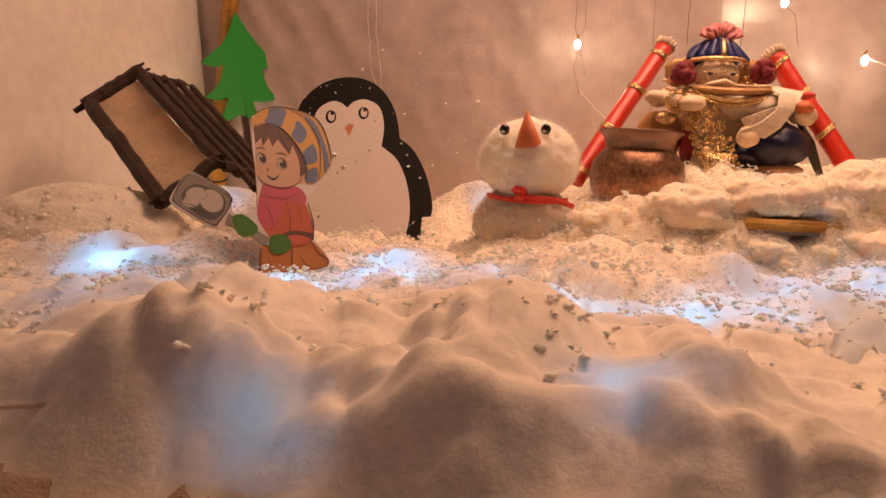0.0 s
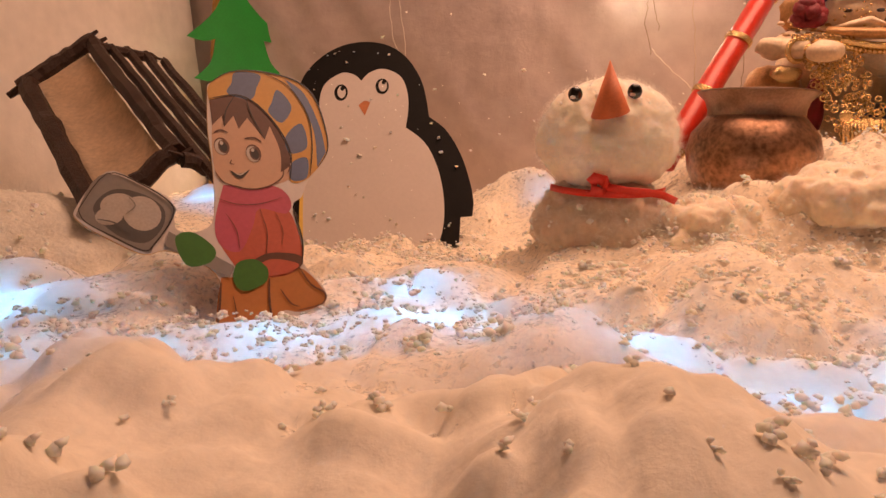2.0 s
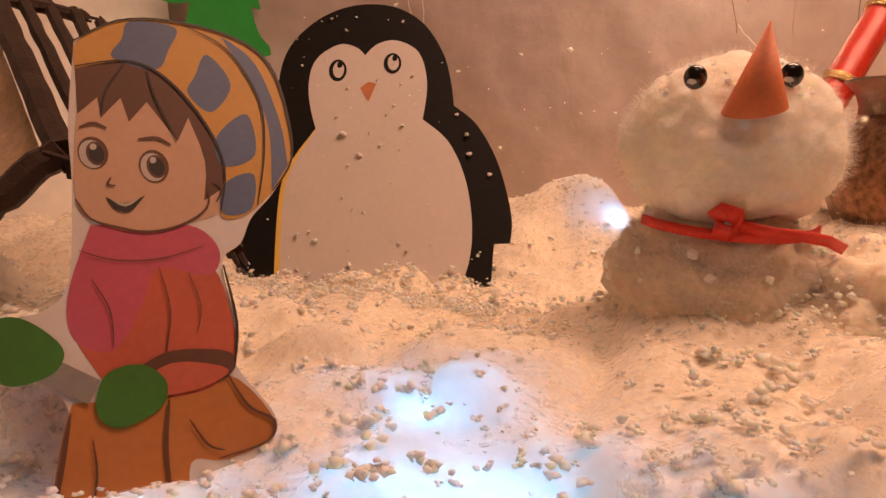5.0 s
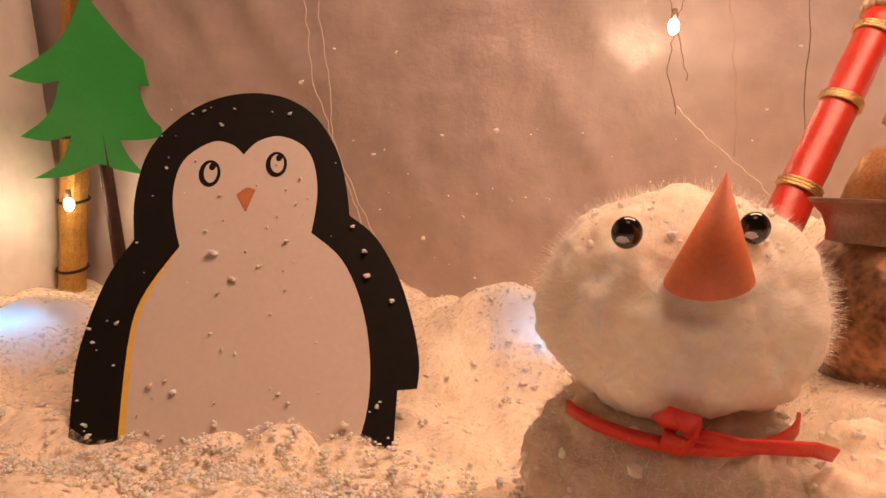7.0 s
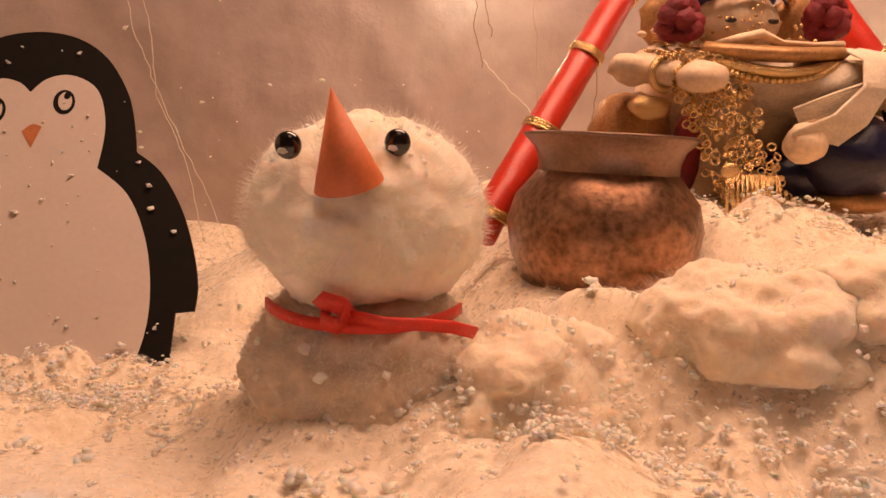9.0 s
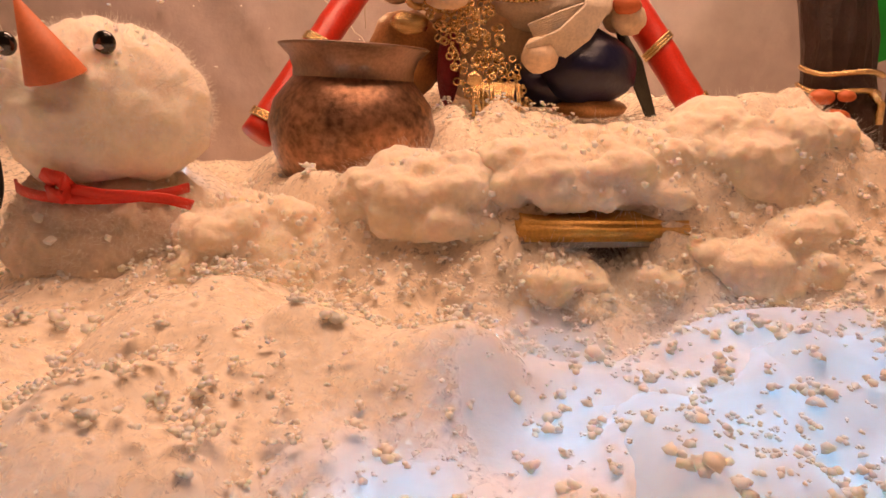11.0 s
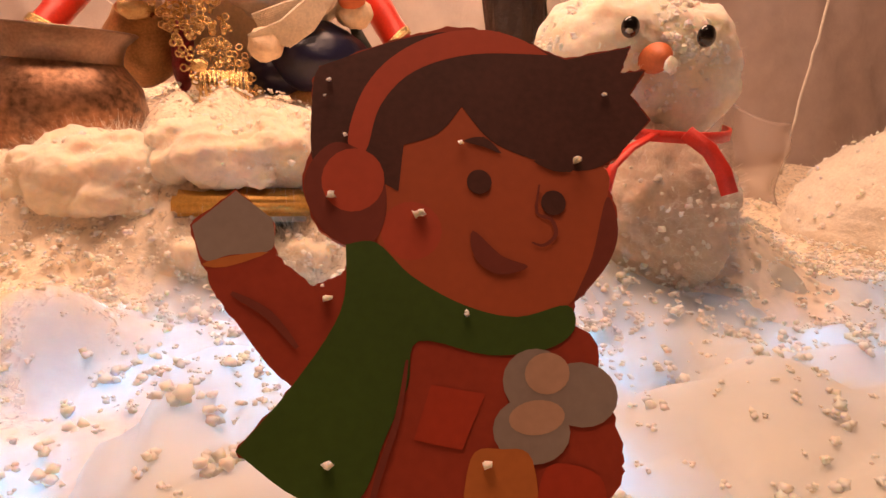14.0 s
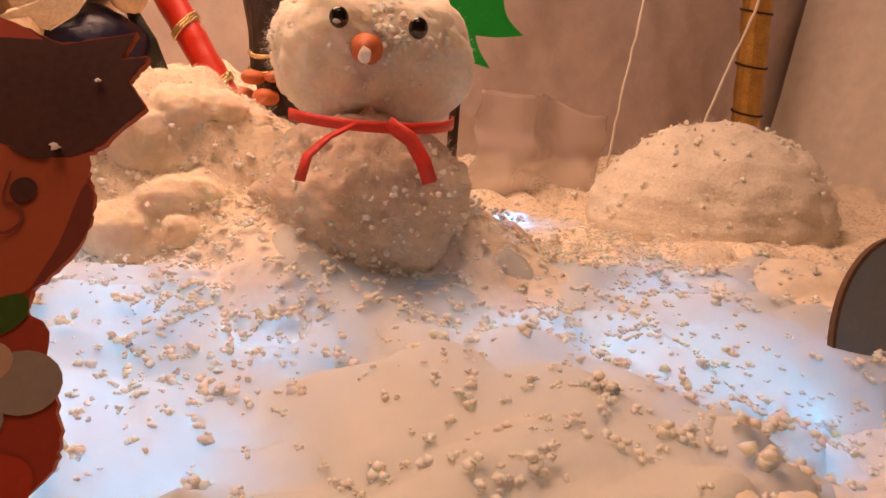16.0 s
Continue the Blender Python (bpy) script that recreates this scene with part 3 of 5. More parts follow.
girl_layers = [
    (smooth_loop([(-38, 48.4), (-29.7, 61.6), (-11.4, 48.3), (-10.9, 42.4), (-16.7, 32.8), (-20.3, 30.2), (-36.2, 43.3)]), 8),
    (smooth_loop([(-34, 48), (-28.4, 55), (-20, 52.8), (-13.6, 46.5), (-14.2, 39), (-19.8, 33.6), (-28, 38)]), 10),
    (oval(-27, 49, 5, 4.5), 11), (oval(-20, 45, 5.5, 7, 20), 11), (oval(-29.5, 45, 4, 3.4), 11),
    (smooth_loop([(2.9, 17, 1), (17.9, 15), (29.4, 17), (37.9, 4.7), (34.5, 0), (27.7, -1), (22, 0), (22, -11, 1), (-1.4, -11, 1), (1, 8)]), 7),
    (smooth_loop([(17.6, 44), (27.5, 42), (31.2, 27), (30.5, 19), (24.6, 14.4), (12, 16), (6, 24), (3, 34), (10, 40)]), 6),
    (smooth_loop([(6, 54, 1), (23, 52.5), (29, 46), (27, 40), (17.6, 43), (14.8, 36), (9.8, 26.4), (3.4, 29.6), (2.2, 39)]), 5),
    (smooth_loop([(4.5, 84), (10, 88), (22.3, 84), (27, 72), (27.4, 60), (31, 61), (30.8, 56), (28, 54), (23, 52.6), (15.8, 51.4), (8.9, 53.6), (3.6, 60)]), 2),
    (smooth_loop([(3.6, 92, 1), (13.2, 93.5), (20.5, 89), (27.5, 77.5), (31, 63), (26.6, 58, 1), (27.2, 67.7), (24.3, 79, 1), (22, 73, 1), (16.4, 83, 1),
                  (13, 78, 1), (11.6, 84, 1), (8, 79, 1), (7.4, 84, 1), (4, 80, 1)], 3), 3),
    (smooth_loop([(3.5, 91, 1), (4, 98), (11.3, 104), (21.6, 104.8), (34.6, 101.3), (42, 94.3), (45.3, 81), (45.7, 67.6), (41, 59.5), (34.5, 53.5), (29.5, 54.4),
                  (31, 66), (27.6, 77.4), (20.5, 88.8), (13.2, 93.4)]), 1),
    (smooth_loop([(13.8, 104), (22.5, 103), (21, 97), (18.3, 91.4), (10.2, 94.2), (12, 99)]), 4),
    (smooth_loop([(28.7, 96), (33.4, 88), (29, 80.5), (24.4, 85.5), (26, 90)]), 4),
    (smooth_loop([(36.4, 80), (37.6, 69), (30.8, 66.4), (29.8, 74)]), 4), (smooth_loop([(31, 62), (37, 64), (36, 55), (30, 54.6)]), 4),
    (smooth_loop([(31.8, 101.4, 1), (39, 94), (43.6, 78), (44.6, 66, 1), (40.6, 59.5, 1), (41, 76), (37.5, 89)]), 4),
    (oval(6.6, 70.6, 2.6, 3.9, 10), 3), (oval(6.4, 70.3, 2.2, 3.4, 10), 11), (oval(7.1, 70.4, 1.7, 2.9, 10), 3), (oval(7.2, 70.3, 1.3, 2.2, 10), 9), (oval(6.6, 72.0, 0.6, 0.8), 11),
    (oval(17.4, 67.0, 2.7, 4.0, 10), 3), (oval(17.2, 66.7, 2.3, 3.5, 10), 11), (oval(17.8, 66.8, 1.8, 2.9, 10), 3), (oval(17.9, 66.7, 1.4, 2.2, 10), 9), (oval(17.2, 68.4, 0.6, 0.8), 11),
    (smooth_loop([(8.6, 60.2, 1), (11.6, 58.4), (15.6, 60.0, 1), (12.8, 56.4), (10.2, 57.2)], 3), 9), (smooth_loop([(9.4, 59.6, 1), (11.8, 58.3), (14.8, 59.6, 1), (12, 57.6)], 3), 11),
    (stroke([(9.6, 64.6), (9.0, 63.0), (10.4, 62.6)], 0.5), 3), (stroke([(4.2, 76.6), (6.6, 77.6), (9, 76.4)], 0.8), 3), (stroke([(14.6, 73.6), (18, 73.8), (20.6, 72)], 0.8), 3),
    (stroke([(3.6, 60), (6.0, 55.4), (10, 53.2), (15.8, 51.4), (22, 52.4), (27, 56), (27.6, 61)], 0.6), 3),
    (stroke([(3.6, 91.6), (13.2, 93.4), (20.5, 88.8), (27.6, 77.4), (31, 66), (29.8, 55)], 0.6), 9), (stroke([(28.4, 62.6), (30.2, 60.6), (29.0, 57.4)], 0.5), 3),
    (stroke([(3.4, 98), (11.3, 103.8), (21.6, 104.6), (34.6, 101.1), (42, 94), (45.2, 81), (45.6, 67.8), (40.8, 59.4)], 0.7), 9),
    (stroke([(24.5, 103.4), (33, 97.5), (39.2, 84), (39.6, 70), (37.4, 56)], 0.5), 9), (stroke([(12.6, 93), (9, 86), (8, 79)], 0.4), 9), (stroke([(16.6, 91.4), (18, 84), (22, 73)], 0.4), 9),
    (stroke([(4, 48.5), (10, 45.6), (18, 45), (26, 47)], 0.3), 3), (stroke([(6, 42), (9, 35), (9.6, 27)], 0.25), 3), (stroke([(17.6, 43), (19.4, 33), (18.4, 23), (20, 16)], 0.3), 3),
    (stroke([(23, 41), (25, 33), (24, 27)], 0.25), 3), (smooth_loop([(12, 19.5), (18, 24), (27, 23), (31, 20.4), (29, 16.4), (20, 15.6)]), 3), (smooth_loop([(13, 18), (19, 21.5), (26, 20), (29.5, 17.5), (24, 15), (15, 15.5)]), 6),
    (stroke([(29.6, 42), (31.6, 28), (30.6, 18)], 0.6), 9), (stroke([(18.6, 14), (17.8, 4), (18.6, -8)], 0.8), 3), (stroke([(2.6, 15), (1.2, 4), (-1, -10)], 0.8), 3),
    (stroke([(29.4, 16.6), (33, 9), (37.6, 4.8), (36, 0.6), (27, -0.4)], 0.7), 3), (stroke([(22, 9), (25, 3), (28, 1)], 0.5), 3), (stroke([(6, 9), (6.6, 2), (5.6, -6)], 0.4), 3),
    (stroke([(-38, 48.2), (-29.7, 61.2), (-20, 56.4), (-11.4, 48.1), (-11.2, 42), (-16.7, 33), (-20.3, 30.6), (-29, 37.2), (-36.2, 43.3), (-38, 48)], 0.6), 9),
    (stroke([(-33, 44), (-28, 42), (-22, 36)], 0.5), 10), (stroke([(-24, 52), (-22, 48), (-25, 45)], 0.4), 8),
    (smooth_loop([(-12.5, 37, 1), (7.3, 20.6, 1), (5.5, 16.2, 1), (-14.1, 31.5, 1)], 2), 8),
    (smooth_loop([(-10.5, 34.7), (-5, 35.6), (1.4, 28.5), (0, 23.5), (-6.4, 22.4), (-9.6, 27)]), 12),
    (smooth_loop([(6.6, 17), (8.5, 21.8), (14, 22.4), (18.2, 18), (17.2, 12.7), (11, 10.2), (7.4, 12.4)]), 12)]
child = cutout("girl_cutout", (-0.0767, 0.3824, 0.0325), 40, 28, smooth_loop(GIRL), girl_layers,
       [WHITE_CARD, HAT_Y, SKIN, HAIR, HAT_B, PINK, CORAL, LEG, GREY_P, INK, GREY_D, PALE, LEAF],
       "printed card child in striped hat and pink scarf holding a shovel", "cutout")
# the print is wider than drawn and slants a little
child.data.transform(Matrix(((1.152, 0.1155, 0, 0), (-0.0153, 0.988, 0, 0), (0, 0, 1, 0), (0, 0, 0, 1))))

D_SKIN = material("printed_russet", (0.354, 0.079, 0.029), 0.55, spec=0.18, var=0.08, scale=60)
D_HAIR = material("printed_dark_brown", (0.070, 0.024, 0.018), 0.55, spec=0.18, var=0.25, scale=80)
D_BAND = material("printed_brick", (0.405, 0.067, 0.033), 0.55, spec=0.18, var=0.08, scale=60)
D_MUFF = material("printed_maroon", (0.170, 0.037, 0.024), 0.55, spec=0.18, var=0.1, scale=60)
D_SCARF = material("printed_forest", (0.043, 0.085, 0.013), 0.55, spec=0.18, var=0.15, scale=60)
D_COAT = material("printed_rust", (0.288, 0.043, 0.020), 0.55, spec=0.18, var=0.12, scale=60)
D_GREY = material("printed_stone", (0.270, 0.221, 0.194), 0.55, spec=0.18, var=0.1, scale=60)
D_GREY2 = material("printed_sand", (0.456, 0.288, 0.203), 0.55, spec=0.18, var=0.1, scale=60)
D_OCHRE = material("printed_amber", (0.439, 0.145, 0.037), 0.55, spec=0.18, var=0.1, scale=60)
D_RED = material("printed_red", (0.354, 0.043, 0.018), 0.55, spec=0.18, var=0.1, scale=60)
BOY = [(-14, -6, 1), (-18, 20), (-22.8, 28), (-32.8, 34.4, 1), (-25.4, 44, 1), (-35.6, 54.5), (-40.2, 60.3), (-44, 68.7, 1), (-37.4, 75.4, 1), (-31, 70.4, 1),
       (-29.6, 64.7), (-23.6, 60, 1), (-19, 62, 1), (-18.4, 66.4), (-23.7, 69.6), (-26.8, 77.4), (-25.6, 87), (-27, 94.4), (-25.7, 99, 1), (-12, 105.6),
       (-1.8, 108.6), (7.7, 107.4), (17.2, 103.8, 1), (29.3, 107.4, 1), (27.3, 101.8, 1), (32, 102.8, 1), (29, 97.7, 1), (32.5, 92.9, 1), (25.6, 85),
       (23.4, 82.5), (25.9, 75.7), (24.4, 67), (18.8, 60, 1), (18.4, 55), (22.7, 47), (25.8, 36.8), (24.6, 31), (17, 20), (16, -6, 1)]
boy_layers = [
    (smooth_loop([(-18, 58), (18, 56), (22.5, 47), (25.4, 37), (24, 31), (16.8, 20), (15.6, -5, 1), (-13.6, -5, 1), (-16, 20), (-14, 40)]), 5),
    (smooth_loop([(-39.9, 60.3), (-36.8, 63.6), (-29.4, 63.6), (-23.6, 59.8), (-16, 59), (-16.4, 50), (-25, 44.2), (-35.6, 54.5)]), 5),
    (smooth_loop([(-43.6, 68.7, 1), (-37.4, 75, 1), (-31, 70.6, 1), (-30.6, 65.5), (-37, 64.2), (-41, 63.2)]), 6),
    (smooth_loop([(-41.2, 62.4), (-37, 64), (-31, 65), (-37.4, 62.2)], 3), 8),
    (smooth_loop([(-11, 86), (-5, 89), (0, 93), (6, 88), (23, 84), (24.2, 77), (22.5, 67), (16.7, 58.4), (9.2, 56), (0.7, 57.4), (-8, 61.7), (-14.4, 69), (-13.9, 79)]), 1),
    (oval(-8.5, 70, 5, 5), 3),
    (smooth_loop([(24.2, 78), (26, 72.6), (24.2, 66.4), (18.4, 59.6), (21.5, 67.3)]), 4),
    (smooth_loop([(-25.9, 98.7, 1), (-12, 105.2), (-1.6, 107.6), (8, 106.6), (17.2, 103.5, 1), (29, 107, 1), (27.1, 101.6, 1), (31.6, 102.5, 1), (28.7, 97.7, 1), (32.1, 92.9, 1),
                  (25.6, 85.2), (19.5, 82.4), (11.4, 84), (4.2, 86.9), (-1, 92.9, 1), (-4.8, 87.6), (-10.6, 85, 1), (-11, 76.6, 1), (-14, 78.2), (-18, 80), (-25.1, 80), (-26.7, 94.4)]), 2),
    (smooth_loop([(-20, 85), (-18.4, 94), (-13.8, 101.3), (-6, 106.6), (2.4, 108.3), (9, 107), (14.1, 104.2, 1), (0.5, 103.2), (-9.6, 99), (-15, 92), (-16.9, 83.5)]), 3),
    (smooth_loop([(-21, 84.8), (-14.4, 80.6), (-12.8, 72.2), (-15.9, 66.6), (-22.7, 69.1), (-26.5, 76.4), (-25.1, 82)]), 4),
    (oval(-18.6, 78.2, 5.2, 5.6), 10),
    (smooth_loop([(-18.9, 67, 1), (-14, 67.6), (-8, 62.4), (0.7, 58.1), (9.2, 56.7), (17.2, 59), (18.4, 55.2), (14, 51.8), (4.7, 50.4), (-6.4, 52), (-7.7, 45),
                  (-10.7, 37), (-14.3, 28), (-22.8, 28.2), (-32.6, 34.4, 1), (-25.2, 44.3), (-18.8, 56.3)]), 7),
    (smooth_loop([(-4.1, 45.4, 1), (4.3, 44.4, 1), (1, 35.9, 1), (-6.3, 37.1, 1)], 2), 11),
    (oval(12.4, 46.6, 5.4, 5.2), 6), (oval(19.4, 45, 5.8, 5), 6), (oval(11.6, 39.2, 6, 5), 6),
    (oval(14, 48, 3.6, 3.2, 20), 9), (oval(12.4, 41.2, 4.4, 2.6, 10), 9),
    (smooth_loop([(2.3, 22), (2.3, 34.6), (7, 36.3), (11.8, 34.8), (12, 22)]), 12),
    (smooth_loop([(14, 34), (22, 33), (22, 27), (13, 24)]), 11),
    (oval(2.4, 79.2, 2.1, 2.2), 2), (oval(15, 76.3, 2.1, 2.2), 2), (smooth_loop([(-0.5, 86.4), (3, 87.4), (6, 84.6), (3, 85.6)], 3), 2),
    (stroke([(12.6, 79.4), (12.2, 74.4), (14.6, 73.4), (15.4, 70.8), (13.4, 68.8), (11.4, 69.2)], 0.7), 4),
    
    
    (smooth_loop([(11.6, 83.6), (15, 84), (18.4, 82.2), (15, 82)], 3), 2),
    (stroke([(-36, 58), (-30, 55), (-25, 50)], 1.4), 4),
    (stroke([(-8, 49), (-9, 40), (-12, 28), (-13, 10)], 1.0), 4), 
    (smooth_loop([(1.6, 70.6), (2, 66), (6, 63.4), (10.8, 65), (6.4, 66.6)], 4), 4)]
nudge = random.Random(12)
cutout("boy_cutout", (0.27, 0.294, 0.035), -14, 33, [p + Vector((nudge.gauss(0, 0.16), nudge.gauss(0, 0.16))) for p in smooth_loop(BOY, 8)], boy_layers,
       [D_COAT, D_SKIN, D_HAIR, D_BAND, D_MUFF, D_COAT, D_GREY, D_SCARF, D_OCHRE, D_GREY2, D_BAND, D_RED, D_OCHRE],
       "dark printed card child with green scarf and a raised mitten", "cutout", 1.6)

# grey cut-out whose torn edge comes into view beside the snow
bm_out = oval(22, 20, 30, 42, 0, 48)
cutout("grey_cutout", (0.533, 0.336, 0.020), -12, 20, bm_out, [(oval(22, 20, 28.6, 40.6, 0, 48), 2)], [TORN, TORN, GREY_CARD],
       "grey rounded card cut-out with a torn brown edge", "cutout", 2.5)

TREE = [(8, 134, 1), (-12, 100), (-47, 74, 1), (-30, 70.5), (-17, 73, 1), (-26, 52), (-46, 37, 1), (-30, 34), (-14, 38, 1), (-24, 20), (-42, 10.5, 1),
        (-20, 11), (0, 18), (16, 13), (34, 9, 1), (24, 22), (19, 34, 1), (38, 34), (60, 37.5, 1), (44, 52), (38.5, 74, 1), (50, 73), (64, 79, 1), (36, 100)]
TREE_OUT = smooth_loop(TREE, 4)


def tree_cutout(at, yaw, lean, k, label, stick):
    t = thing("tree_cutout", at, label, "paper tree", "paper trees")
    ob = cutout("crown", (0, 0, 0), yaw, lean, [p * k for p in TREE_OUT], [], [GREEN, GREEN], "glossy green paper crown", "")
    ob.parent = t
    bm = bmesh.new()
    ax = card_axes(yaw, lean).to_3x3()
    behind = ax @ Vector((0.008 * k, 0, -0.004))
    tube(bm, [behind + ax @ Vector((0, -stick, 0)), behind + ax @ Vector((0, 0.06 * k, 0))], 0.005 * k, 0.004 * k, 8)
    part("trunk", bm, TWIG, t, "dark brown stick trunk")
    return t


tree_cutout((-0.238, 0.80, 0.09), 60, 8, 1.0, "green paper fir tree on a dark brown stick in the snow", 0.075)
tree_cutout((0.523, 0.69, 0.098), -10, 5, 0.92, "green paper fir tree standing behind a cotton snowman", 0.085)


# ---- cotton snowmen ----
def fuzz(parent, c, r, count, length, seed, low=-0.4):
    """Loose fibres standing off a cotton ball."""
    g = np.random.default_rng(seed)
    d = g.normal(size=(count * 2, 3))
    d /= np.linalg.norm(d, axis=1)[:, None]
    d = d[d[:, 2] > low][:count]
    n = len(d)
    t = g.normal(size=(n, 3))
    t /= np.linalg.norm(t, axis=1)[:, None]
    p = np.array(c) + d * np.array(r) * 0.99
    w = np.cross(t, d)
    w = w / np.linalg.norm(w, axis=1)[:, None] * 0.000035
    ln = (length * g.uniform(0.4, 1.2, n))[:, None]
    a, b = p + (d * 0.34 + t * 0.70) * ln * 0.5, p + (d * 0.38 + t) * ln
    verts = np.stack([p - w, p + w, a - w, a + w, b - w * 0.6, b + w * 0.6], 1).reshape(-1, 3)
    k = np.arange(n)[:, None] * 6
    faces = np.concatenate([k + np.array([0, 1, 3, 2]), k + np.array([2, 3, 5, 4])])
    return raw("fuzz", verts, faces, FIBRE, parent)


ico = bmesh.new()
bmesh.ops.create_icosphere(ico, subdivisions=1, radius=1.0)
ICO_V = np.array([v.co[:] for v in ico.verts])
ICO_F = np.array([[v.index for v in f.verts] for f in ico.faces])
ico.free()


def ball_spots(parent, c, r, count, seed, zmin, zmax, size):
    """Foam crumbs stuck to a cotton ball."""
    g = np.random.default_rng(seed)
    a, h = g.uniform(0, 2 * np.pi, count), g.uniform(zmin, zmax, count)
    k = np.sqrt(np.maximum(0, 1 - h * h))
    p = np.array(c) + np.stack([k * np.cos(a), k * np.sin(a), h], 1) * np.array(r) * 1.01
    s = size * g.choice([0.5, 0.7, 0.9, 1.3], count)
    v = p[:, None, :] + s[:, None, None] * (ICO_V[None] + g.normal(0, 0.16, (count, len(ICO_V), 3)))
    f = ICO_F[None] + np.arange(count)[:, None, None] * len(ICO_V)
    ob = raw("foam_dusting", v.reshape(-1, 3), f.reshape(-1, 3), FOAM, parent, smooth=False)
    ob["kind"] = "stuff"
    return ob


def cotton_ball(name, parent, c, r, seed, box=2.0, wild=1.0, wool=FLEECE):
    bm = bmesh.new()
    bmesh.ops.create_uvsphere(bm, u_segments=96, v_segments=60, radius=1.0)
    for v in bm.verts:
        d = v.co.normalized()
        k = (abs(d.x) ** box + abs(d.y) ** box + abs(d.z) ** box) ** (-1 / box)
        p = Vector((d.x * r[0], d.y * r[1], d.z * r[2])) * k
        q = p + Vector((seed, 0, 0))
        k2 = 1 + wild * (0.09 * noise.noise(q / 0.018) + 0.06 * abs(noise.noise(q / 0.009)) + 0.04 * noise.noise(q / 0.0045)) + 0.025 * noise.noise(q / 0.002) - 0.015
        v.co = Vector(c) + p * k2
    return part(name, bm, wool, parent)


def bead_eye(parent, p, r=0.0036, glint=True):
    bm = bmesh.new()
    bmesh.ops.create_uvsphere(bm, u_segments=20, v_segments=12, radius=r, matrix=Matrix.Translation(p) @ Matrix.Diagonal((1, 0.6, 1.05, 1)))
    e = part("eye", bm, BEAD_BLACK, parent, "shiny black bead")
    # a modelled white dot stands for the highlight on the bead
    if glint:
        bm = bmesh.new()
        bmesh.ops.create_icosphere(bm, subdivisions=1, radius=r * 0.42, matrix=Matrix.Translation(Vector(p) + Vector((-r * 0.3, -r * 0.45, -r * 0.35))) @ Matrix.Diagonal((1.2, 0.5, 0.7, 1)))
        part("glint_or_tip", bm, FOAM, e, smooth=False)


def paper_cone(parent, base, tip, r, mat, label, open_dir):
    """A rolled paper cone with a wall, its mouth cut askew."""
    bm = bmesh.new()
    base, tip = Vector(base), Vector(tip)
    ax = (tip - base).normalized()
    s = Vector(open_dir)
    s = (s - ax * s.dot(ax)).normalized()
    w = ax.cross(s)
    n = 28
    for off in (0.0, -0.0005):
        ring = []
        for k in range(n):
            a = 2 * math.pi * k / n
            ring.append(bm.verts.new(base + (s * math.cos(a) + w * math.sin(a)) * (r + off) + ax * (0.0035 * math.cos(a))))
        top = bm.verts.new(tip + ax * off * 2)
        for k in range(n):
            bm.faces.new((ring[k], ring[(k + 1) % n], top))
    return part("nose", bm, mat, parent, label)


def ribbon(parent, pts, width, up, name="ribbon"):
    """A flat ribbon band along points, with thickness."""
    bm = bmesh.new()
    pts = [Vector(p) for p in pts]
    up = Vector(up).normalized()
    rows = []
    for i, p in enumerate(pts):
        d = (pts[min(i + 1, len(pts) - 1)] - pts[max(i - 1, 0)]).normalized()
        side = d.cross(up).normalized()
        w = side.cross(d).normalized() * width * 0.5
        k = side * 0.0005
        rows.append([bm.verts.new(q) for q in (p - w - k, p + w - k, p + w + k, p - w + k)])
    for a, b in zip(rows, rows[1:]):
        for j in range(4):
            bm.faces.new((a[j], a[(j + 1) % 4], b[(j + 1) % 4], b[j]))
    bm.faces.new(rows[0][::-1])
    bm.faces.new(rows[-1])
    return part(name, bm, RED_RIBBON, parent, "red ribbon tied round the neck")


def arc_round(c, rx, ry, a0, a1, z0, z1, n=14):
    out = []
    for i in range(n):
        t = i / (n - 1)
        a = radians(a0 + (a1 - a0) * t)
        out.append((c[0] + rx * math.cos(a), c[1] + ry * math.sin(a), z0 + (z1 - z0) * t))
    return out


S1 = thing("snowman", (0, 0, 0), "cotton ball snowman with orange paper nose and red ribbon", "snowman", "cotton snowmen")
HEAD1, HR1 = (0.0775, 0.531, 0.0905), (0.0365, 0.032, 0.0305)
BODY1, BR1 = (0.0765, 0.530, 0.044), (0.0365, 0.036, 0.030)
cotton_ball("head", S1, HEAD1, HR1, 1.0)
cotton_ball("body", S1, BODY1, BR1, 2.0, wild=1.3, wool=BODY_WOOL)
fuzz(S1, HEAD1, HR1, 26000, 0.0030, 1)
fuzz(S1, BODY1, BR1, 16000, 0.0032, 2)
ball_spots(S1, HEAD1, HR1, 90, 3, 0.55, 0.97, 0.0011)
ball_spots(S1, BODY1, BR1, 40, 4, -0.3, 0.8, 0.0016)
bead_eye(S1, (0.0580, 0.506, 0.1135))
bead_eye(S1, (0.0868, 0.5085, 0.1148))
paper_cone(S1, (0.0745, 0.499, 0.1045), (0.0715, 0.484, 0.1290), 0.0092, ORANGE, "orange paper cone", (0.3, -1, -0.3))
ribbon(S1, arc_round((0.0775, 0.531, 0), 0.031, 0.031, 200, 340, 0.0655, 0.0645), 0.0034, (0, 0, 1))
ribbon(S1, [(0.067, 0.4995, 0.0705), (0.0690, 0.497, 0.0735), (0.0725, 0.4965, 0.0725), (0.0745, 0.498, 0.069), (0.071, 0.4975, 0.0665), (0.067, 0.499, 0.0675)], 0.0060, (0, -0.4, 1), "bow")
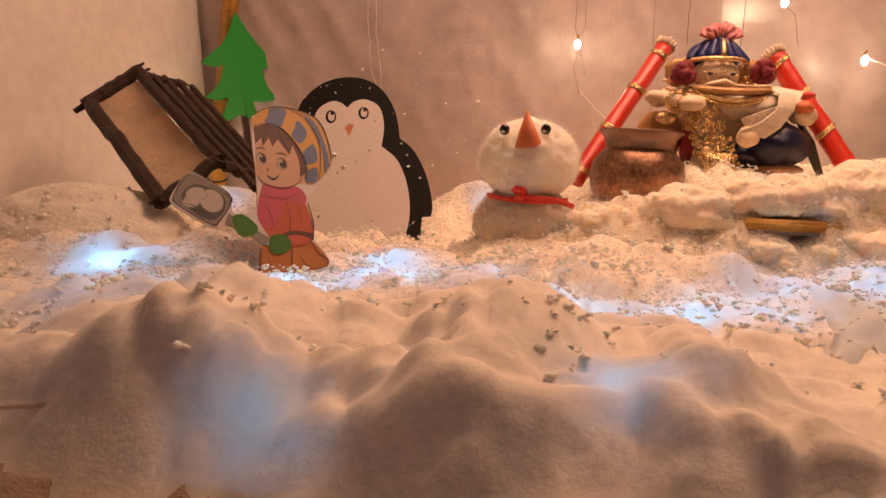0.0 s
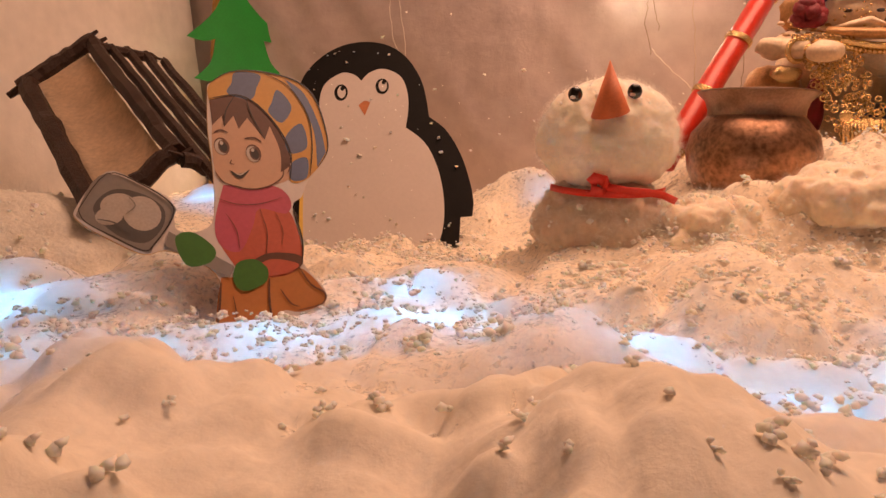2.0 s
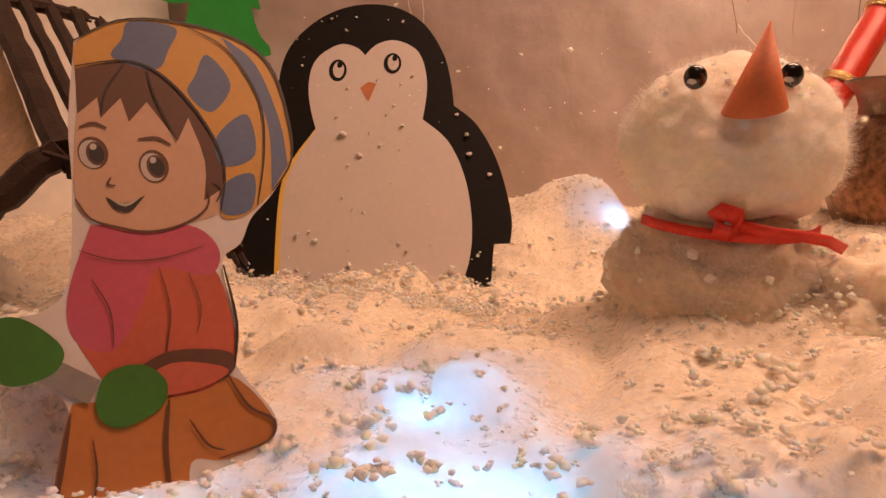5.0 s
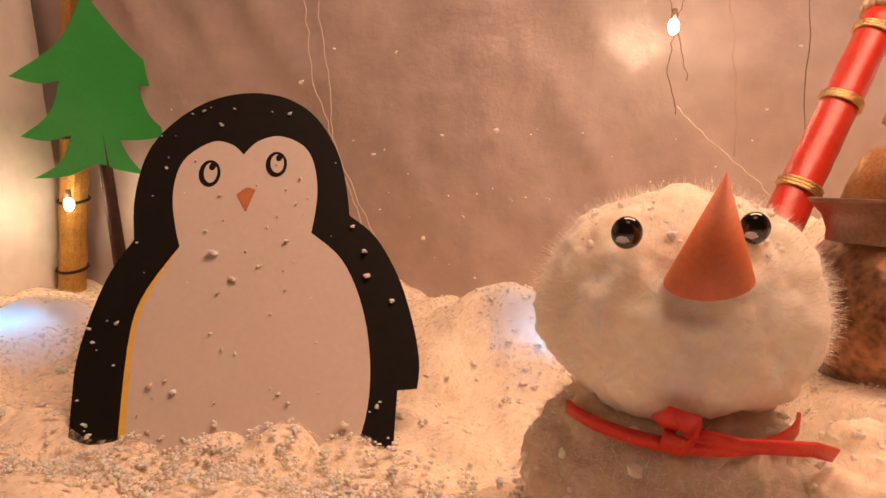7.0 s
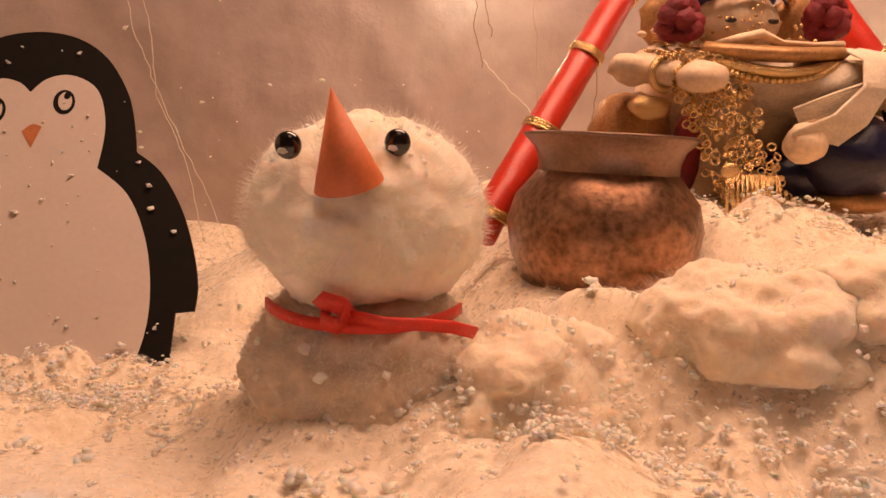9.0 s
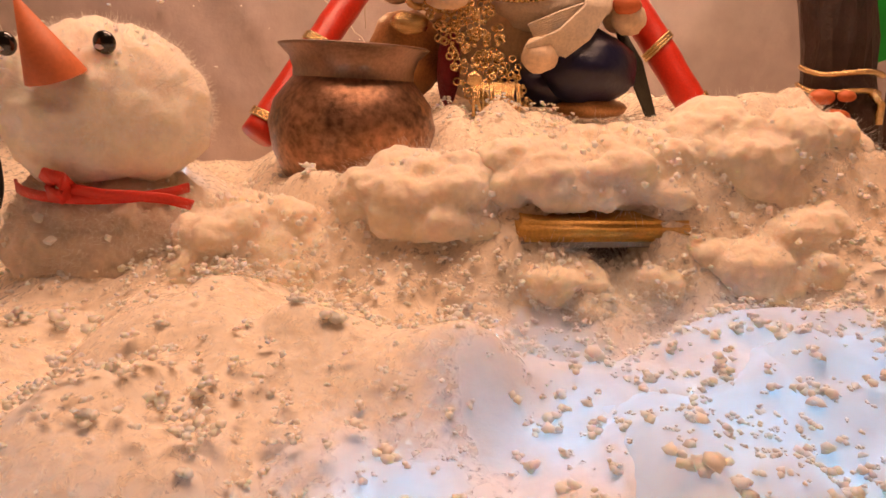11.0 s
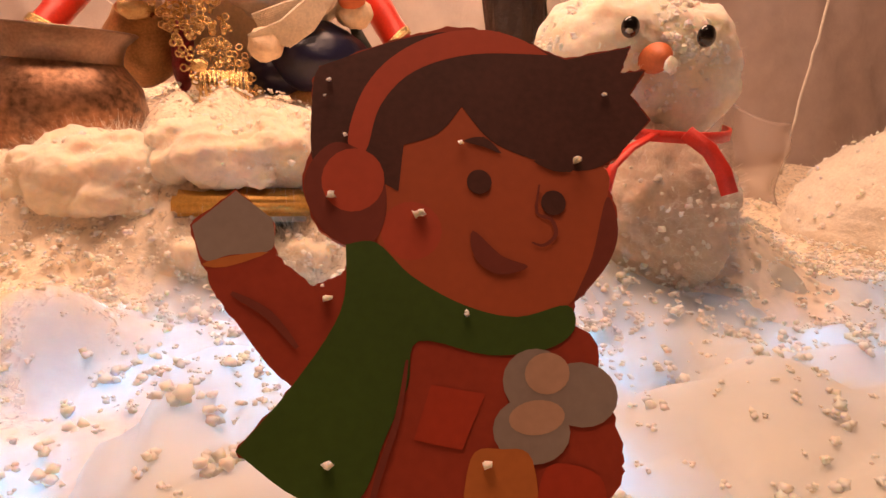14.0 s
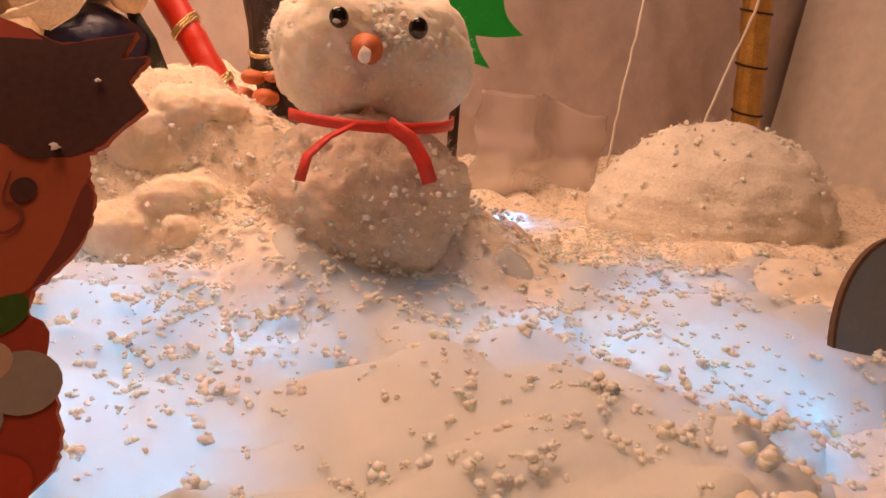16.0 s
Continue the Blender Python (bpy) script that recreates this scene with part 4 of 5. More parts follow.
ribbon(S1, [(0.0745, 0.4985, 0.069), (0.084, 0.497, 0.0675), (0.094, 0.499, 0.0665), (0.103, 0.503, 0.0645), (0.110, 0.508, 0.061)], 0.0036, (0, -0.3, 1), "tail")

S2 = thing("snowman", (0, 0, 0), "boxy-headed cotton snowman with a red ribbon scarf", "snowman", "cotton snowmen")
HEAD2, HR2 = (0.3985, 0.482, 0.1180), (0.0385, 0.030, 0.0265)
BODY2, BR2 = (0.3930, 0.462, 0.0610), (0.041, 0.041, 0.036)
cotton_ball("head", S2, HEAD2, HR2, 3.0, 2.9)
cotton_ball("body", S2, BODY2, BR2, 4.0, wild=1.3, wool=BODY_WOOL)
fuzz(S2, HEAD2, HR2, 16000, 0.0050, 5)
fuzz(S2, BODY2, BR2, 14000, 0.0050, 6)
ball_spots(S2, HEAD2, (0.0405, 0.0315, 0.0280), 800, 7, 0.10, 0.99, 0.0014)
ball_spots(S2, HEAD2, (0.0395, 0.031, 0.0272), 420, 8, -0.8, 0.4, 0.0011)
ball_spots(S2, BODY2, BR2, 360, 9, -0.6, 0.8, 0.0011)
bead_eye(S2, (0.3770, 0.4535, 0.1315), 0.0036)
bead_eye(S2, (0.4055, 0.4490, 0.1305), 0.0038, False)
cone2 = paper_cone(S2, (0.3870, 0.4505, 0.1215), (0.3800, 0.4300, 0.1200), 0.0060, ORANGE, "orange paper cone with a white tip", (0, 0, 1))
bm = bmesh.new()
ellipsoid(bm, (0.3808, 0.4312, 0.1202), (0.0022, 0.0016, 0.0030), 12, 8, 0.2, 0.002)
part("glint_or_tip", bm, FOAM, cone2, smooth=False)
ribbon(S2, arc_round((0.3935, 0.465, 0), 0.0335, 0.0335, 195, 345, 0.0965, 0.0965), 0.0040, (0, 0, 1))
ribbon(S2, [(0.3790, 0.4310, 0.0975), (0.3690, 0.4285, 0.0930), (0.3620, 0.4270, 0.0870), (0.3590, 0.4240, 0.0790)], 0.0042, (0.5, -0.6, 0.3), "tail")
ribbon(S2, [(0.3900, 0.4295, 0.0985), (0.3975, 0.4255, 0.0935), (0.4010, 0.4210, 0.0870), (0.4030, 0.4180, 0.0800)], 0.0056, (0.6, -0.6, 0.2), "tail")

# ---- copper pot ----
pot = thing("copper_pot", (0.166, 0.578, 0.048), "small worn copper water pot with a flared rim in the snow", "pot")
bm = bmesh.new()
lathe(bm, (0, 0, 0), [(0.001, 0.0), (0.020, 0.001), (0.030, 0.008), (0.0355, 0.020), (0.0375, 0.032), (0.0350, 0.042), (0.0290, 0.0495), (0.0265, 0.0525),
                      (0.0250, 0.0525), (0.0280, 0.048), (0.034, 0.040), (0.0360, 0.031), (0.030, 0.012), (0.001, 0.004)])
part("body", bm, COPPER, pot)
bm = bmesh.new()
lathe(bm, (0, 0, 0), [(0.0268, 0.0520), (0.0268, 0.0560), (0.0285, 0.0610), (0.0325, 0.0648), (0.0335, 0.0658), (0.0325, 0.0664), (0.0290, 0.0640), (0.0262, 0.0590), (0.0255, 0.0525)])
part("rim", bm, COPPER_RIM, pot, "dull copper flared rim")
pot.rotation_euler = (radians(-5), radians(1.5), 0)


# ---- red bolsters tied with gold thread ----
def bolster(a, b, r, seed):
    a, b = Vector(a), Vector(b)
    t = thing("bolster", a, "red thread-wrapped roll with gold bands leaning beside the statue", "bolster", "red rolls")
    axis = b - a
    bm = bmesh.new()
    tube(bm, [axis * (i / 40) for i in range(41)], r, r * 1.02, 20)
    for v_ in bm.verts:
        d = v_.co - axis * (v_.co.dot(axis) / axis.length_squared)
        if d.length > 1e-6:
            v_.co += d.normalized() * 0.0005 * noise.noise(v_.co * 120)
    part("roll", bm, RED_THREAD, t)
    n = axis.normalized()
    s = n.orthogonal().normalized()
    w = n.cross(s)
    for k in (0.06, 0.36, 0.66, 0.93):
        bm = bmesh.new()
        for j in range(3):
            loop = []
            for i in range(25):
                ang = 2 * math.pi * i / 24
                loop.append(axis * k + n * (0.0016 * j + 0.0032 * math.sin(ang + seed)) + (s * math.cos(ang) + w * math.sin(ang)) * (r + 0.0006))
            tube(bm, loop, 0.0009, None, 6, cap=False)
        part("band", bm, GOLD, t, "gold thread band")
    bm = bmesh.new()
    rnd = random.Random(seed)
    for i in range(16):
        ang = 2 * math.pi * i / 16
        o = (s * math.cos(ang) + w * math.sin(ang))
        tube(bm, [axis + o * r * 0.9, axis + n * 0.004 + o * (r * 1.15), axis + n * 0.007 + o * (r * rnd.uniform(0.9, 1.3))], 0.0016, 0.0011, 6)
    part("tassel", bm, CUSHION, t, "frilled cream cloth end")
    return t


bolster((0.121, 0.605, 0.070), (0.203, 0.690, 0.187), 0.0078, 1)
bolster((0.356, 0.618, 0.080), (0.300, 0.680, 0.182), 0.0085, 2)


# ---- the seated statue: one joined mesh ----
CREAM = material("painted_cream", (0.86, 0.66, 0.45), 0.5, var=0.2, scale=60, bump=0.3, bump_scale=200)
CLOTH = material("cream_cloth", (0.84, 0.72, 0.56), 0.8, var=0.2, scale=80, bump=0.6, bump_scale=260)
NAVY = material("navy_satin", (0.012, 0.013, 0.045), 0.28, var=0.3, scale=60, bump=0.5, bump_scale=90)
BLUE = material("blue_satin", (0.025, 0.035, 0.17), 0.35, var=0.3, scale=90, bump=0.5, bump_scale=160)
ROSE = material("rose_satin", (0.62, 0.20, 0.19), 0.4, var=0.2, scale=90, bump=0.4, bump_scale=160)
MAROON = material("maroon_petals", (0.26, 0.014, 0.026), 0.5, var=0.4, scale=160, bump=0.8, bump_scale=300)
BRASS = material("brown_gilt", (0.52, 0.28, 0.11), 0.4, 0.3, var=0.4, scale=90, bump=0.3, bump_scale=200)
MATS = [CREAM, CLOTH, NAVY, BLUE, ROSE, MAROON, GOLD, BRASS, RED_RIBBON, INK, ORANGE]
rnd = random.Random(5)
bm = bmesh.new()
ellipsoid(bm, (0.252, 0.668, 0.125), (0.046, 0.032, 0.046), 28, 18, 0.06, 0.02, mat=0)            # torso
ellipsoid(bm, (0.272, 0.640, 0.138), (0.033, 0.029, 0.016), 24, 14, 0.14, 0.010, mat=1)           # draped belly
ellipsoid(bm, (0.288, 0.622, 0.106), (0.027, 0.022, 0.019), 28, 16, 0.12, 0.014, mat=2)           # navy lap
ellipsoid(bm, (0.268, 0.632, 0.096), (0.022, 0.018, 0.012), 22, 12, 0.12, 0.012, mat=2)
ellipsoid(bm, (0.292, 0.622, 0.086), (0.020, 0.015, 0.006), 18, 10, 0.1, 0.01, mat=7)             # foot
ellipsoid(bm, (0.237, 0.640, 0.170), (0.0190, 0.019, 0.0150), 26, 18, 0.06, 0.008, mat=0)           # head
tube(bm, [(0.221, 0.6185, 0.1585), (0.229, 0.6165, 0.1620), (0.238, 0.6155, 0.1645), (0.248, 0.6165, 0.1605), (0.262, 0.6170, 0.1600), (0.277, 0.6200, 0.1615)], 0.0024, 0.0020, 10, 0)
for i in range(9):                                                                                # gilt marks on the brow
    ellipsoid(bm, (0.237 + 0.0022 * ((i % 3) - 1), 0.6205 - 0.0002 * i, 0.1665 + 0.0014 * i), (0.0009, 0.0007, 0.0007), 8, 6, mat=6)
tube(bm, [(0.216 + 0.060 * i / 12, 0.6215 - 0.009 * math.sin(math.pi * i / 12), 0.1545 - 0.0035 * math.sin(math.pi * i / 12)) for i in range(13)], 0.0062, 0.0062, 12, 7)   # broad collar
tube(bm, [(0.213 + 0.065 * i / 12, 0.6195 - 0.010 * math.sin(math.pi * i / 12), 0.1475 - 0.0065 * math.sin(math.pi * i / 12)) for i in range(13)], 0.0022, 0.0022, 8, 6)
for sx in (-1, 1):                                                                                # ears and flower tufts
    ellipsoid(bm, (0.238 + sx * 0.030, 0.648, 0.172), (0.012, 0.006, 0.013), 14, 10, 0.15, 0.006, mat=7)
    for k in range(9):
        a = 2 * math.pi * k / 9
        c = (0.2395 + sx * 0.0325 + 0.0052 * math.cos(a), 0.626 + 0.002 * math.sin(2 * a), 0.1695 + 0.0035 * (sx > 0) + 0.0062 * math.sin(a))
        ellipsoid(bm, c, (0.0056, 0.0048, 0.0048), 12, 8, 0.25, 0.004, mat=5)
    ellipsoid(bm, (0.2395 + sx * 0.0325, 0.622, 0.1700 + 0.0035 * (sx > 0)), (0.0050, 0.0040, 0.0050), 12, 8, 0.2, 0.004, mat=5)
ellipsoid(bm, (0.237, 0.650, 0.1865), (0.0230, 0.0215, 0.0135), 26, 14, 0.04, 0.008, mat=3)        # turban
for k in range(7):                                                                                # its swept folds
    q = (k - 3) / 3
    tube(bm, [(0.237 + 0.024 * q * (0.35 + 0.65 * u), 0.650 - 0.0225 * math.cos(0.9 * q) * (0.55 + 0.45 * u), 0.2005 - 0.0165 * u ** 1.5 - 0.003 * q * q) for u in
              [i / 8 for i in range(9)]], 0.0024, 0.0034, 8, 3)
tube(bm, [(0.237 + 0.0265 * math.sin(a), 0.648 - 0.0262 * math.cos(a), 0.1800 + 0.003 * math.cos(a)) for a in [(-1.4 + 2.8 * i / 14) for i in range(15)]], 0.0022, None, 8, 6)
tube(bm, [(0.237, 0.622, 0.180), (0.237, 0.6235, 0.190), (0.237, 0.629, 0.199)], 0.0030, 0.0018, 8, 6)
for k in range(9):                                                                                # rose fan on the turban
    a = -1.15 + 2.3 * k / 8
    tube(bm, [(0.237, 0.640, 0.196), (0.237 + 0.010 * math.sin(a), 0.637 - 0.002 * (k % 2), 0.199 + 0.006 * math.cos(a)),
              (0.237 + 0.018 * math.sin(a), 0.637 + 0.003 * (k % 2), 0.200 + 0.012 * math.cos(a))], 0.0022, 0.0048, 8, 4, flat=0.5)
ellipsoid(bm, (0.2275, 0.6225, 0.1705), (0.0028, 0.0012, 0.0012), 10, 8, mat=9)
ellipsoid(bm, (0.2465, 0.6225, 0.1705), (0.0028, 0.0012, 0.0012), 10, 8, mat=9)
tube(bm, [(0.214, 0.655, 0.156), (0.200, 0.640, 0.148), (0.194, 0.624, 0.141), (0.203, 0.614, 0.139)], 0.0085, 0.0055, 12, 0)
tube(bm, [(0.199 + 0.0065 * math.cos(a), 0.617 + 0.002 * math.cos(a), 0.139 + 0.0068 * math.sin(a)) for a in [2 * math.pi * i / 14 for i in range(15)]], 0.0017, None, 6, 6)   # raised arm
ellipsoid(bm, (0.212, 0.609, 0.138), (0.011, 0.008, 0.0065), 16, 10, 0.15, 0.006, mat=0)
ellipsoid(bm, (0.190, 0.630, 0.142), (0.012, 0.010, 0.008), 16, 10, 0.2, 0.006, mat=0)
tube(bm, [(0.290, 0.655, 0.155), (0.305, 0.640, 0.143), (0.304, 0.622, 0.130)], 0.010, 0.008, 12, 0)
ellipsoid(bm, (0.306, 0.615, 0.131), (0.0095, 0.007, 0.0085), 16, 10, 0.12, 0.006, mat=0)
ellipsoid(bm, (0.259, 0.606, 0.112), (0.0095, 0.007, 0.0085), 16, 10, 0.15, 0.006, mat=0)           # hand on the lap
ellipsoid(bm, (0.196, 0.648, 0.108), (0.020, 0.018, 0.024), 18, 12, 0.1, 0.01, mat=7)               # gilt side of the seat
ellipsoid(bm, (0.196, 0.622, 0.125), (0.010, 0.006, 0.005), 14, 8, 0.25, 0.006, mat=6)
ellipsoid(bm, (0.217, 0.630, 0.104), (0.006, 0.010, 0.020), 14, 10, 0.1, 0.01, mat=5)               # maroon cloth under the sash
for k in range(13):                                                                               # folds of the white drape
    o = 0.0022 * k
    tube(bm, [(0.290 + 0.5 * o, 0.628 - 0.3 * o, 0.160 - 0.2 * o), (0.288 + 0.2 * o, 0.611, 0.148 - 0.55 * o), (0.282 - 0.1 * o, 0.606, 0.138 - 0.6 * o), (0.268 - 0.1 * o, 0.605, 0.133 - 0.55 * o), (0.252 + 0.2 * o, 0.607, 0.126 - 0.35 * o)],
         0.0010, 0.0008, 6, 1)
tube(bm, [(0.222 + 0.03 * math.sin(a) + 0.022, 0.620 - 0.006 * math.cos(a), 0.150 - 0.012 * math.cos(a)) for a in [(-1.3 + 2.6 * i / 12) for i in range(13)]], 0.0018, None, 8, 6)
for k in range(28):                                                                               # beads of the necklace
    a = -1.35 + 2.7 * k / 27
    ellipsoid(bm, (0.245 + 0.028 * math.sin(a), 0.616 - 0.005 * math.cos(a), 0.1475 - 0.010 * math.cos(a)), (0.0016, 0.0016, 0.0016), 8, 6, mat=6)
for k in range(330):                                                                              # sash of sequins and tassels
    s, q = rnd.random(), rnd.uniform(-1, 1)
    c = Vector((0.211 + 0.030 * s + 0.017 * q, 0.615 - 0.008 * s + rnd.uniform(-0.002, 0.002), 0.150 - 0.064 * s))
    rot = Euler((rnd.uniform(0.9, 1.9), rnd.uniform(-0.5, 0.5), 0)).to_matrix()
    if rnd.random() < 0.6:
        ring = [c + rot @ Vector((0.0017 * math.cos(a), 0.0017 * math.sin(a), 0)) for a in [2 * math.pi * i / 10 for i in range(11)]]
        tube(bm, ring, 0.0005, None, 5, 6, cap=False)
    else:
        ellipsoid(bm, c, (0.0015, 0.0015, 0.0005), 8, 5, rot=rot, mat=6)
for k in range(22):
    x = 0.226 + 0.0011 * k
    tube(bm, [(x, 0.606, 0.098), (x + rnd.uniform(-0.001, 0.001), 0.604, 0.090), (x + rnd.uniform(-0.002, 0.002), 0.603, 0.082)], 0.0006, 0.0008, 5, 6)
for k in range(40):                                                                               # gilt bits on the shoulders
    c = (rnd.uniform(0.195, 0.222), rnd.uniform(0.628, 0.642), rnd.uniform(0.148, 0.166))
    ellipsoid(bm, c, (0.0022, 0.0018, 0.0014), 8, 6, 0.3, 0.003, mat=rnd.choice((6, 6, 7, 0)))
for k in range(16):                                                                               # loose cream strings over one shoulder
    o = k / 15
    tube(bm, [(0.276 + 0.014 * o, 0.618 + 0.006 * o, 0.158), (0.281 + 0.014 * o, 0.609 + 0.004 * o, 0.148), (0.279 + 0.013 * o, 0.603 + 0.004 * o, 0.136), (0.266 + 0.016 * o, 0.600 + 0.003 * o, 0.124 - 0.003 * o),
              (0.250 + 0.020 * o, 0.602, 0.116 - 0.004 * o)], 0.0011, 0.0009, 6, 1)
ellipsoid(bm, (0.226, 0.603, 0.100), (0.0042, 0.0010, 0.0034), 14, 8, mat=6)                      # one large sequin
ellipsoid(bm, (0.303, 0.612, 0.1375), (0.0075, 0.006, 0.0055), 16, 10, 0.1, 0.006, mat=10)         # orange bead at the elbow
for k in range(60):                                                                               # gilt specks on face and collar
    c = (0.237 + rnd.uniform(-0.016, 0.030), 0.6185 + rnd.uniform(0.0, 0.010), rnd.uniform(0.148, 0.172))
    ellipsoid(bm, c, (0.0010, 0.0008, 0.0008), 6, 5, mat=6)
ellipsoid(bm, (0.310, 0.634, 0.150), (0.010, 0.006, 0.006), 14, 8, 0.2, 0.006, mat=8)
for v in bm.verts:                                                                                # the head sits low between the shoulders
    v.co.z -= 0.008 * max(0.0, min(1.0, (v.co.z - 0.146) / 0.016))
statue = part("statue", bm, MATS)
tagged(statue, "seated painted statue in blue turban, gold sequin sash and navy cloth", "statue")

# dark leaf-like strip standing against the statue
bm = bmesh.new()
for k in range(7):
    o = 0.0016 * (k - 3)
    tube(bm, [(0.304 + o * 0.3, 0.628 + o * 0.5, 0.131), (0.314 + o * 0.9, 0.622, 0.110), (0.326 + o * 0.4, 0.618, 0.082)], 0.0009, 0.0012, 6)
leafy = part("dried_leaf", bm, material("dark_leaf", (0.035, 0.035, 0.022), 0.5, var=0.4, scale=200))
tagged(leafy, "dark dried narrow leaf leaning by the statue", "leaf")

# ---- gold-edged stand under the statue ----
stand = thing("display_stand", (0.252, 0.60, 0.0), "low stand with a gold painted edge buried in cotton", "stand")
bm = bmesh.new()
bmesh.ops.create_cube(bm, size=1, matrix=Matrix.LocRotScale((0.0, -0.020, 0.0595), None, (0.062, 0.205, 0.0075)))
bmesh.ops.bevel(bm, geom=bm.edges[:], offset=0.002, segments=3, affect="EDGES")
part("top_board", bm, GOLD_TRIM, stand, "gold painted board edge")
bm = bmesh.new()
bmesh.ops.create_cube(bm, size=1, matrix=Matrix.LocRotScale((0.0, -0.018, 0.0545), None, (0.060, 0.203, 0.0022)))
part("metal_strip", bm, STEEL, stand, "grey metal strip", smooth=False)
# block added below the board, its dark colour standing for the gap's shade
bm = bmesh.new()
bmesh.ops.create_cube(bm, size=1, matrix=Matrix.LocRotScale((0.0, -0.012, 0.027), None, (0.058, 0.195, 0.052)))
part("base", bm, GAP_SHADE, stand, "dark block coloured as the shaded gap", smooth=False)


def tuft(c, r, seed, label, puffs=22):
    """A wad of pulled cotton: small puffs grown into one lumpy mass."""
    t = thing("cotton_tuft", c, label, "cotton tuft", "cotton tufts")
    rr = random.Random(seed)
    bm = bmesh.new()
    ellipsoid(bm, (0, 0, 0), tuple(0.80 * q for q in r), 24, 14)
    for k in range(puffs):
        a, h = rr.uniform(0, 2 * math.pi), rr.uniform(-0.5, 0.95)
        q = math.sqrt(1 - h * h)
        size = min(r) * rr.uniform(0.28, 0.55)
        p = (math.cos(a) * q * (r[0] - size * 0.6), math.sin(a) * q * (r[1] - size * 0.6), h * (r[2] - size * 0.5))
        ellipsoid(bm, p, (size * rr.uniform(0.9, 1.5), size * rr.uniform(0.9, 1.3), size * rr.uniform(0.7, 1.0)), 12, 8)
    wad = part("wad", bm, WAD, t)
    grown = wad.modifiers.new("grown", "REMESH")
    grown.mode, grown.voxel_size, grown.use_smooth_shade = "VOXEL", 0.0014, True
    soft = wad.modifiers.new("soft", "SMOOTH")
    soft.iterations, soft.factor = 7, 0.6
    curls = wad.modifiers.new("curls", "DISPLACE")
    curls.texture, curls.strength, curls.mid_level = CURLS, 0.0036, 0.5
    fuzz(t, (0, 0, 0), r, 7000, 0.0055, int(seed * 10))
    ball_spots(t, (0, 0, 0), tuple(1.02 * q for q in r), 150, int(seed * 7), 0.0, 0.99, 0.0010)
    return t


CURLS = bpy.data.textures.new("cotton_curls", "CLOUDS")
CURLS.noise_scale, CURLS.noise_depth = 0.005, 2
OVER, HIGH, LOW = "thick cotton tuft hanging over the gold edge", "high fluffy cotton tuft beside the stump", "low cotton tuft in the snow"
for c, r, seed, label, puffs in (((0.262, 0.505, 0.0735), (0.052, 0.026, 0.0165), 11.0, OVER, 60), ((0.322, 0.512, 0.0760), (0.044, 0.030, 0.0250), 13.1, HIGH, 46),
                                 ((0.205, 0.515, 0.0610), (0.044, 0.028, 0.0190), 14.2, LOW, 46), ((0.128, 0.510, 0.0420), (0.030, 0.026, 0.0220), 19.4, LOW, 30),
                                 ((0.318, 0.484, 0.0480), (0.040, 0.024, 0.0200), 18.1, LOW, 36), ((0.231, 0.480, 0.0400), (0.021, 0.014, 0.0130), 15.1, LOW, 20),
                                 ((0.273, 0.479, 0.0390), (0.022, 0.014, 0.0120), 15.8, LOW, 20), ((0.252, 0.472, 0.0330), (0.024, 0.012, 0.0095), 16.4, LOW, 16)):
    tuft(c, r, seed, label, puffs)

# ---- garden bench of dark sticks, tipped on its end ----
bench = thing("bench", (0, 0, 0), "tipped toy bench of dark brown sticks with cream cushion", "bench")
A, B, D = Vector((-0.276, 0.561, 0.120)), Vector((-0.248, 0.588, 0.146)), Vector((-0.276, 0.561, 0.120)).lerp(Vector((-0.133, 0.415, 0.046)), 0.80)
C = D + (B - A)
nrm = (B - A).cross(D - A).normalized()


def stick(p, q, r, seed, parent, nm):
    bm = bmesh.new()
    n = 12
    rr = random.Random(seed)
    pts = [p.lerp(q, i / n) + Vector((rr.gauss(0, 1), rr.gauss(0, 1), rr.gauss(0, 1))) * r * 0.10 for i in range(n + 1)]
    tube(bm, pts, r, r * 0.92, 7)
    d = (q - p).normalized()
    for k in range(4):
        e = p if k % 2 else q
        o = Vector((rr.gauss(0, 1), rr.gauss(0, 1), rr.gauss(0, 1))).normalized() * r * 0.6
        out = d if e == q else -d
        tube(bm, [e + o - out * 0.004, e + o * 1.2 + out * 0.005], r * 0.35, r * 0.2, 5)
    return part(nm, bm, TWIG, parent, smooth=False)


stick(A, D, 0.0062, 1, bench, "rail")
stick(B, C, 0.0050, 2, bench, "rail")
stick(A - (B - A) * 0.1, B + (B - A) * 0.05, 0.0058, 3, bench, "rail")
stick(D, C, 0.0052, 4, bench, "rail")
bm = bmesh.new()
for i in range(15):
    for j in range(7):
        s, t = i / 14, j / 6
        p = A + (D - A) * (0.07 + 0.90 * s) + (B - A) * (0.12 + 0.76 * t)
        h = 0.006 * (math.sin(math.pi * s) * math.sin(math.pi * t)) ** 0.5 if 0 < s < 1 and 0 < t < 1 else 0
        bm.verts.new(p + nrm * (h + 0.0015 * noise.noise(p * 60)))
bm.verts.ensure_lookup_table()
for i in range(14):
    for j in range(6):
        bm.faces.new([bm.verts[k] for k in (i * 7 + j, i * 7 + j + 1, (i + 1) * 7 + j + 1, (i + 1) * 7 + j)])
bmesh.ops.solidify(bm, geom=bm.faces[:], thickness=0.003)
part("cushion", bm, CUSHION, bench, "cream cotton cushion")
